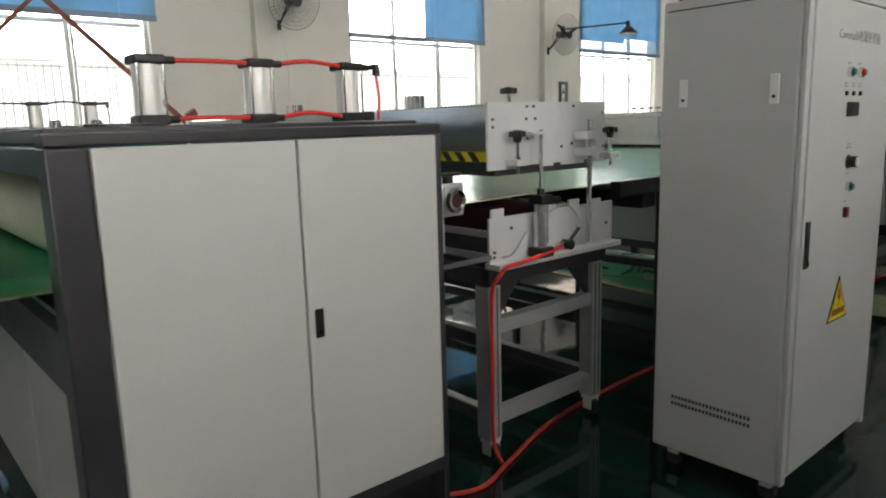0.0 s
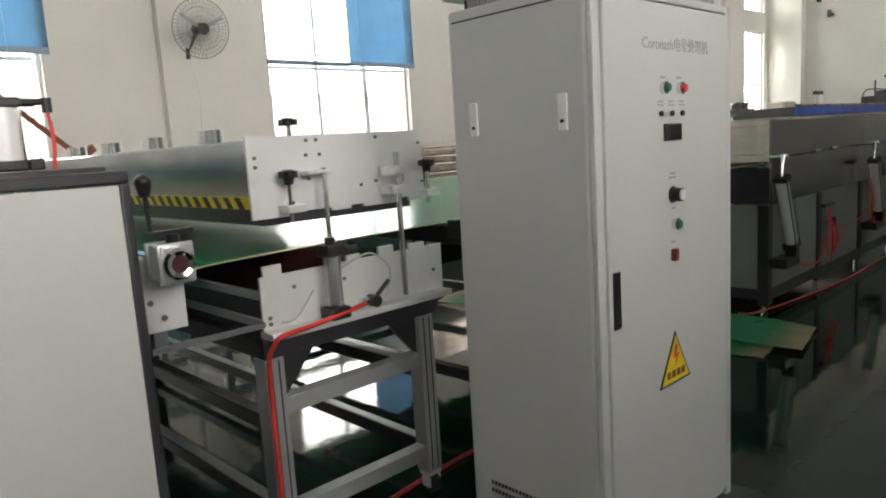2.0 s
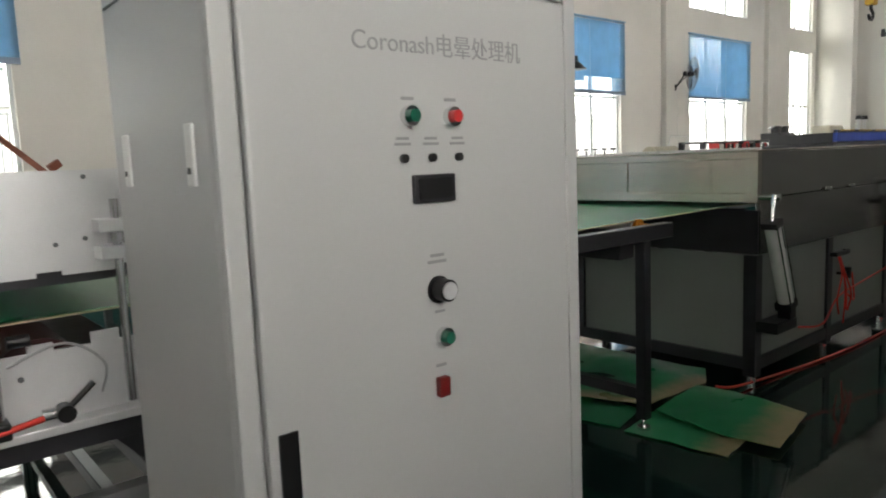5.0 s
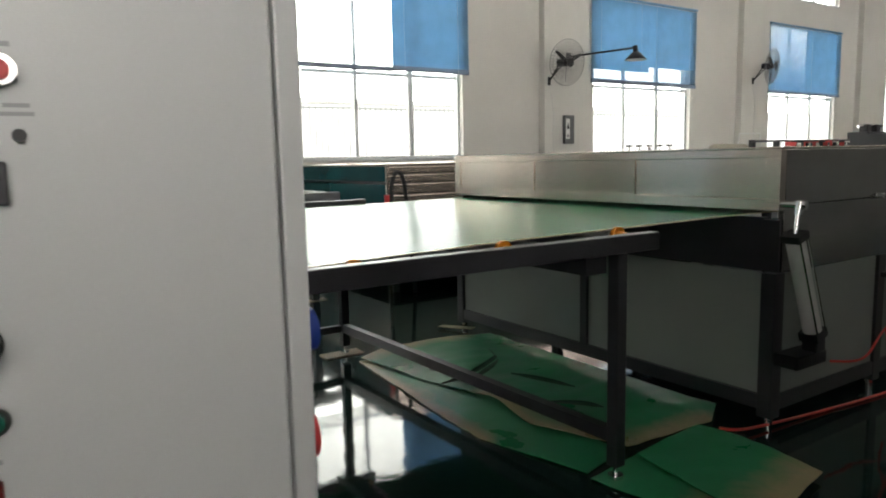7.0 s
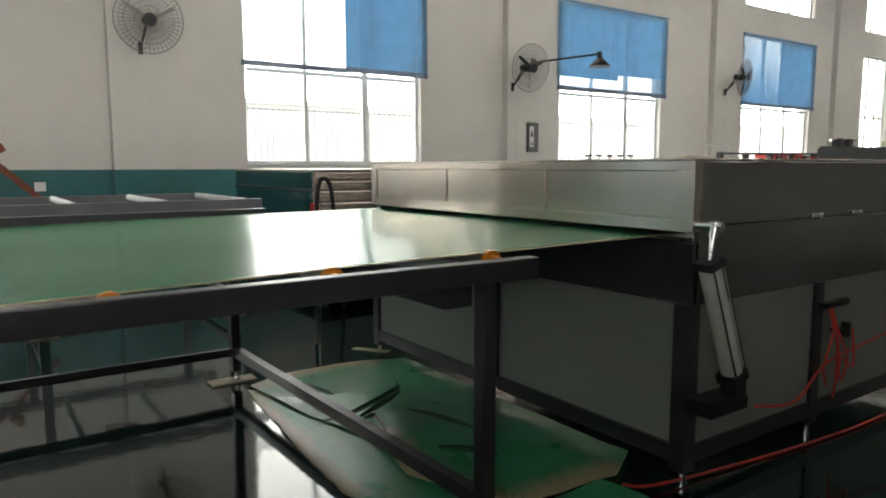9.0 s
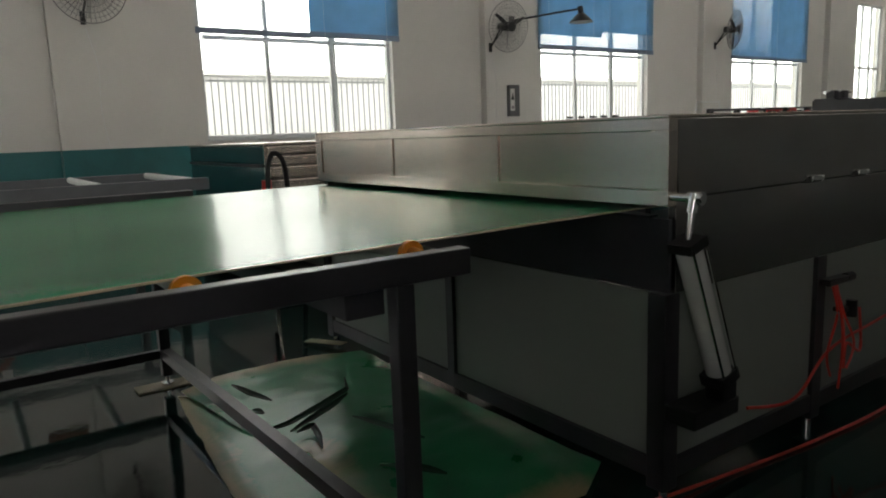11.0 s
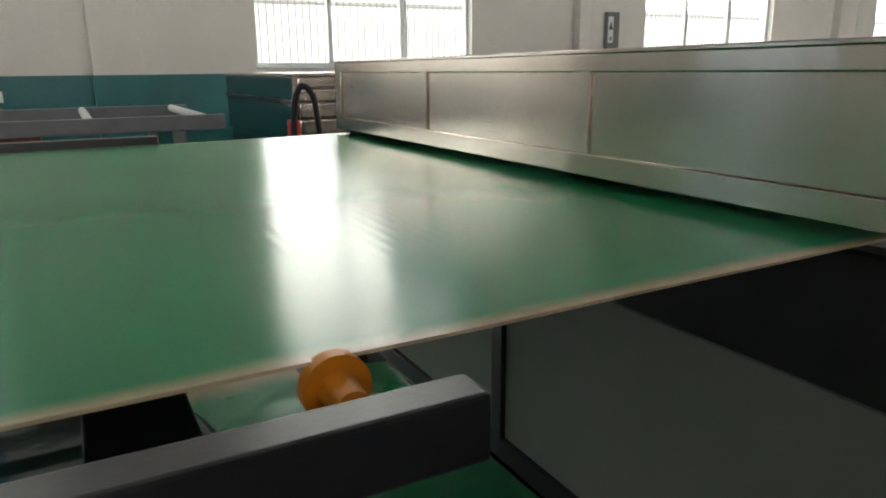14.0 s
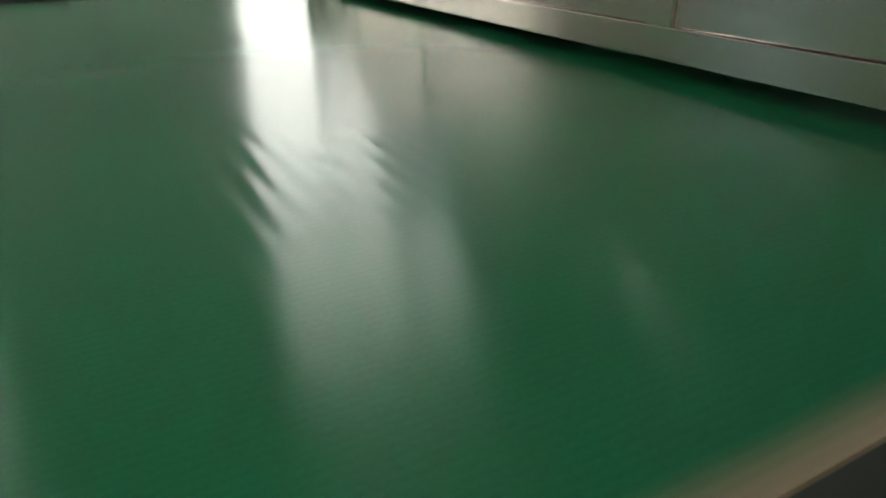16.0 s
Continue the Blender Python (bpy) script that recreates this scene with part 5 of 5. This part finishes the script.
for x in (16.7, 17.0):
    post = part("tool_post", boxes((x - 0.025, x + 0.025, 5.03, 5.08, 1.741, 1.99), bevel=0.006), M_LABEL, bc)
    part("post_knob", rod((x, 5.055, 1.99), (x, 5.055, 2.06), 0.06, None, 20, 0.045), M_BLACK, post)
part("tool_bar", rod((16.7, 5.055, 2.02), (17.0, 5.055, 2.02), 0.014), M_BLACK, bc)
part("wire_hoop", hose([(20.3, 5.2, 1.741), (20.5, 5.2, 2.05), (21.0, 5.2, 2.15), (22.6, 5.2, 2.15), (23.1, 5.2, 2.05), (23.3, 5.2, 1.741)], 0.014), M_CHAR, bc)
part("thin_rod", rod((21.44, 5.2, 1.741), (21.44, 5.2, 2.38), 0.02), M_CHAR, bc)
part("drive_block", boxes((21.0, 23.0, 5.1, 5.4, 1.741, 1.98), (22.2, 22.7, 5.12, 5.38, 1.98, 2.14), bevel=0.02), M_CHAR, bc)
mt = thing("mixer_motor", (25.9, 5.35, 1.741), "blue geared motor and black chute on a steel mixing tank", "motor")
part("tank", rod((25.9, 5.35, 1.741), (25.9, 5.35, 2.7), 0.46, sides=32), M_STEEL_D, mt)
part("rim", ring((25.9, 5.35, 2.7), (0, 0, 1), 0.46, 0.025, None, 32, 6), M_CHROME, mt)
part("gear_case", rod((25.9, 5.35, 2.7), (25.9, 5.35, 3.0), 0.27, None, 24, 0.22), M_BLUEP, mt)
part("coupling", rod((25.9, 5.35, 3.0), (25.9, 5.35, 3.2), 0.14, sides=20), M_CHROME, mt)
for k in range(4):
    a = k * math.pi / 2 + 0.4
    part("coupling_post", rod((25.9 + 0.2 * math.cos(a), 5.35 + 0.2 * math.sin(a), 3.0), (25.9 + 0.2 * math.cos(a), 5.35 + 0.2 * math.sin(a), 3.2), 0.03, sides=10), M_BLUEP, mt)
part("motor", rod((25.9, 5.35, 3.2), (25.9, 5.35, 3.56), 0.24, None, 24, 0.19), M_BLUEP, mt)
part("chute", hose([(25.9, 5.45, 3.12), (25.87, 5.65, 3.14), (25.85, 5.82, 2.95), (25.82, 6.0, 2.6)], 0.12, 14), M_BLACK, mt)
solo("cream_tank", boxes((23.75, 24.75, 8.25, 8.85, 0, 2.12), bevel=0.08), M_TANK, "cream plastic tank standing behind the line", "tank")

# ---- crane hook ----
hk = thing("crane_hook", (25.0, 7.73, 5.3), "yellow crane hook block hanging from a blue hoist", "crane hook")
part("hoist", boxes((24.0, 26.0, 7.3, 8.2, 6.35, 6.9), bevel=0.05), M_BLUE, hk)
part("trolley_beam", boxes((23.6, 26.4, 7.6, 7.9, 6.901, 7.3)), M_BLUE, hk)
part("hanger", boxes((24.9, 25.1, 7.7, 7.8, 7.3, TOP_Z)), M_CHAR, hk)
for dx in (-0.12, 0.12):
    part("rope", rod((25 + dx, 7.73, 5.75), (25 + dx, 7.73, 6.36), 0.015, sides=8), M_CHAR, hk)
part("block", boxes((24.82, 25.18, 7.6, 7.86, 5.5, 5.78), bevel=0.05), M_BRASS, hk)
part("hook", hose([(25, 7.73, 5.52), (25.0, 7.73, 5.4), (25.16, 7.73, 5.28), (25.1, 7.73, 5.12), (24.9, 7.73, 5.12), (24.84, 7.73, 5.24)], 0.045), M_BLACK, hk)
solo("wall_bracket", boxes((28.3, 28.499, 8.36, 8.54, 5.05, 5.14), (28.2, 28.3, 8.4, 8.5, 5.0, 5.24), bevel=0.01), M_CHAR, "small dark bracket on the end wall", "bracket")

# ---- scraps on the floor ----
def near_segment(p, a, b):
    ap, ab = Vector(p) - Vector(a), Vector(b) - Vector(a)
    return (ap - ab * max(0, min(1, ap.dot(ab) / ab.length_squared))).length


def offcut(outline, bare_edges, z, label, curl=0.02, seed=1, reach=0.2):
    """A limp offcut: an uneven outline filled, waved, with bare tan edges. bare_edges: the indices of the outline's bare edges."""
    bm = bmesh.new()
    n = len(outline)
    edge = []
    for i in range(n):
        a, b = Vector(outline[i]), Vector(outline[(i + 1) % n])
        steps = max(2, int((b - a).length / 0.06))
        side = Vector((-(b - a).y, (b - a).x)).normalized()
        for k in range(steps):
            t = k / steps
            edge.append(a.lerp(b, t) + side * 0.018 * noise.noise(Vector((i * 3.1 + t * 4, seed, 0))) * math.sin(math.pi * t))
    bmesh.ops.triangulate(bm, faces=[bm.faces.new([bm.verts.new((p.x, p.y, z)) for p in edge])])
    bmesh.ops.subdivide_edges(bm, edges=[e for e in bm.edges if e.calc_length() > 0.12], cuts=4, use_grid_fill=True)
    bmesh.ops.triangulate(bm, faces=bm.faces[:])
    bmesh.ops.subdivide_edges(bm, edges=[e for e in bm.edges if e.calc_length() > 0.1], cuts=2, use_grid_fill=True)
    for v in bm.verts:
        v.co.z += curl * max(0, noise.noise(Vector((v.co.x * 2.4, v.co.y * 2.4, seed)))) + 0.3 * curl * abs(noise.noise(Vector((v.co.x * 6, v.co.y * 6, seed))))
    raised = bmesh.ops.extrude_face_region(bm, geom=bm.faces[:])
    bmesh.ops.translate(bm, vec=(0, 0, 0.004), verts=[g for g in raised["geom"] if isinstance(g, bmesh.types.BMVert)])
    ob = solo("offcut_sheet", bm, M_SCRAP, label, "offcut", "offcuts on the floor")
    bare = ob.data.attributes.new("bare", "FLOAT", "POINT")
    for i, v in enumerate(ob.data.vertices):
        p = (v.co.x + ob.location.x, v.co.y + ob.location.y)
        d = min([near_segment(p, outline[k], outline[(k + 1) % n]) for k in bare_edges] or [9])
        bare.data[i].value = max(0, 1 - d / reach)
    return ob


offcut([(5.06, 4.42), (5.01, 3.94), (4.95, 3.3), (4.92, 2.75), (5.08, 2.13), (5.4, 2.22), (5.42, 4.1)], [0, 1, 2], 0.003, "narrow green plastic offcut under the table", 0.012, 5, 0.14)
offcut([(5.09, 4.45), (5.33, 4.57), (5.75, 4.58), (6.0, 4.52), (6.27, 4.42), (6.28, 2.3), (6.04, 2.16), (5.42, 2.19), (5.35, 2.39), (5.24, 2.72), (5.33, 3.2), (5.18, 3.7)],
       [0, 1, 2, 6, 7, 8, 9], 0.02, "large torn green plastic offcut lying under the table", 0.03, 3, 0.22)
offcut([(5.05, 2.08), (5.5, 2.14), (5.45, 1.58), (5.12, 1.53)], [2], 0.006, "green plastic offcut with a tan edge on the floor", 0.02, 9, 0.24)
offcut([(5.38, 2.1), (5.93, 2.16), (5.97, 1.93), (5.89, 1.48), (5.34, 1.38), (5.3, 1.62)], [3], 0.03, "green plastic offcut with a tan edge on the floor", 0.02, 11, 0.3)
# slits in the large offcut, their shadow drawn as dark curled strips
SLITS = [[(5.33, 4.27), (5.36, 4.06), (5.42, 3.88)], [(5.18, 3.5), (5.37, 3.52), (5.6, 3.63), (5.82, 3.76), (5.9, 3.95)], [(5.34, 3.43), (5.5, 3.51), (5.66, 3.6), (5.79, 3.7)],
          [(5.36, 3.4), (5.45, 3.42), (5.42, 3.28), (5.38, 3.16)], [(5.66, 3.4), (5.73, 3.17), (5.8, 2.95)], [(5.28, 3.81), (5.32, 3.73)], [(5.5, 2.85), (5.62, 2.7), (5.68, 2.6)]]
for k, pts in enumerate(SLITS):
    bm = bmesh.new()
    m = len(pts) * 5
    last = None
    for i in range(m + 1):
        u = i / m * (len(pts) - 1)
        q = min(int(u), len(pts) - 2)
        p = Vector(pts[q]).lerp(Vector(pts[q + 1]), u - q)
        w = 0.019 * math.sin(math.pi * min(0.97, max(0.03, i / m))) ** 0.6
        d = (Vector(pts[q + 1]) - Vector(pts[q])).normalized()
        row = [bm.verts.new((p.x - d.y * s * w, p.y + d.x * s * w, 0.052 + h * w)) for s, h in ((-0.6, 0.0), (0.2, 0.25), (0.7, 0.9))]
        if last:
            for a in range(2):
                bm.faces.new((last[a], last[a + 1], row[a + 1], row[a]))
        last = row
    raised = bmesh.ops.extrude_face_region(bm, geom=bm.faces[:])
    bmesh.ops.translate(bm, vec=(0.001, 0.001, 0.003), verts=[g for g in raised["geom"] if isinstance(g, bmesh.types.BMVert)])
    solo("offcut_strip", bm, M_SLIT, "thin dark strip standing in for a shadowed slit in the offcut", "offcut", "strips on the floor")
bm = bar((6.1, 4.92, 0.02), (6.24, 4.62, 0.035), 0.08, 0.004)
solo("offcut_strip", bm, M_RIM, "pale bare strip of plastic sheet by the oven", "offcut", "strips on the floor")
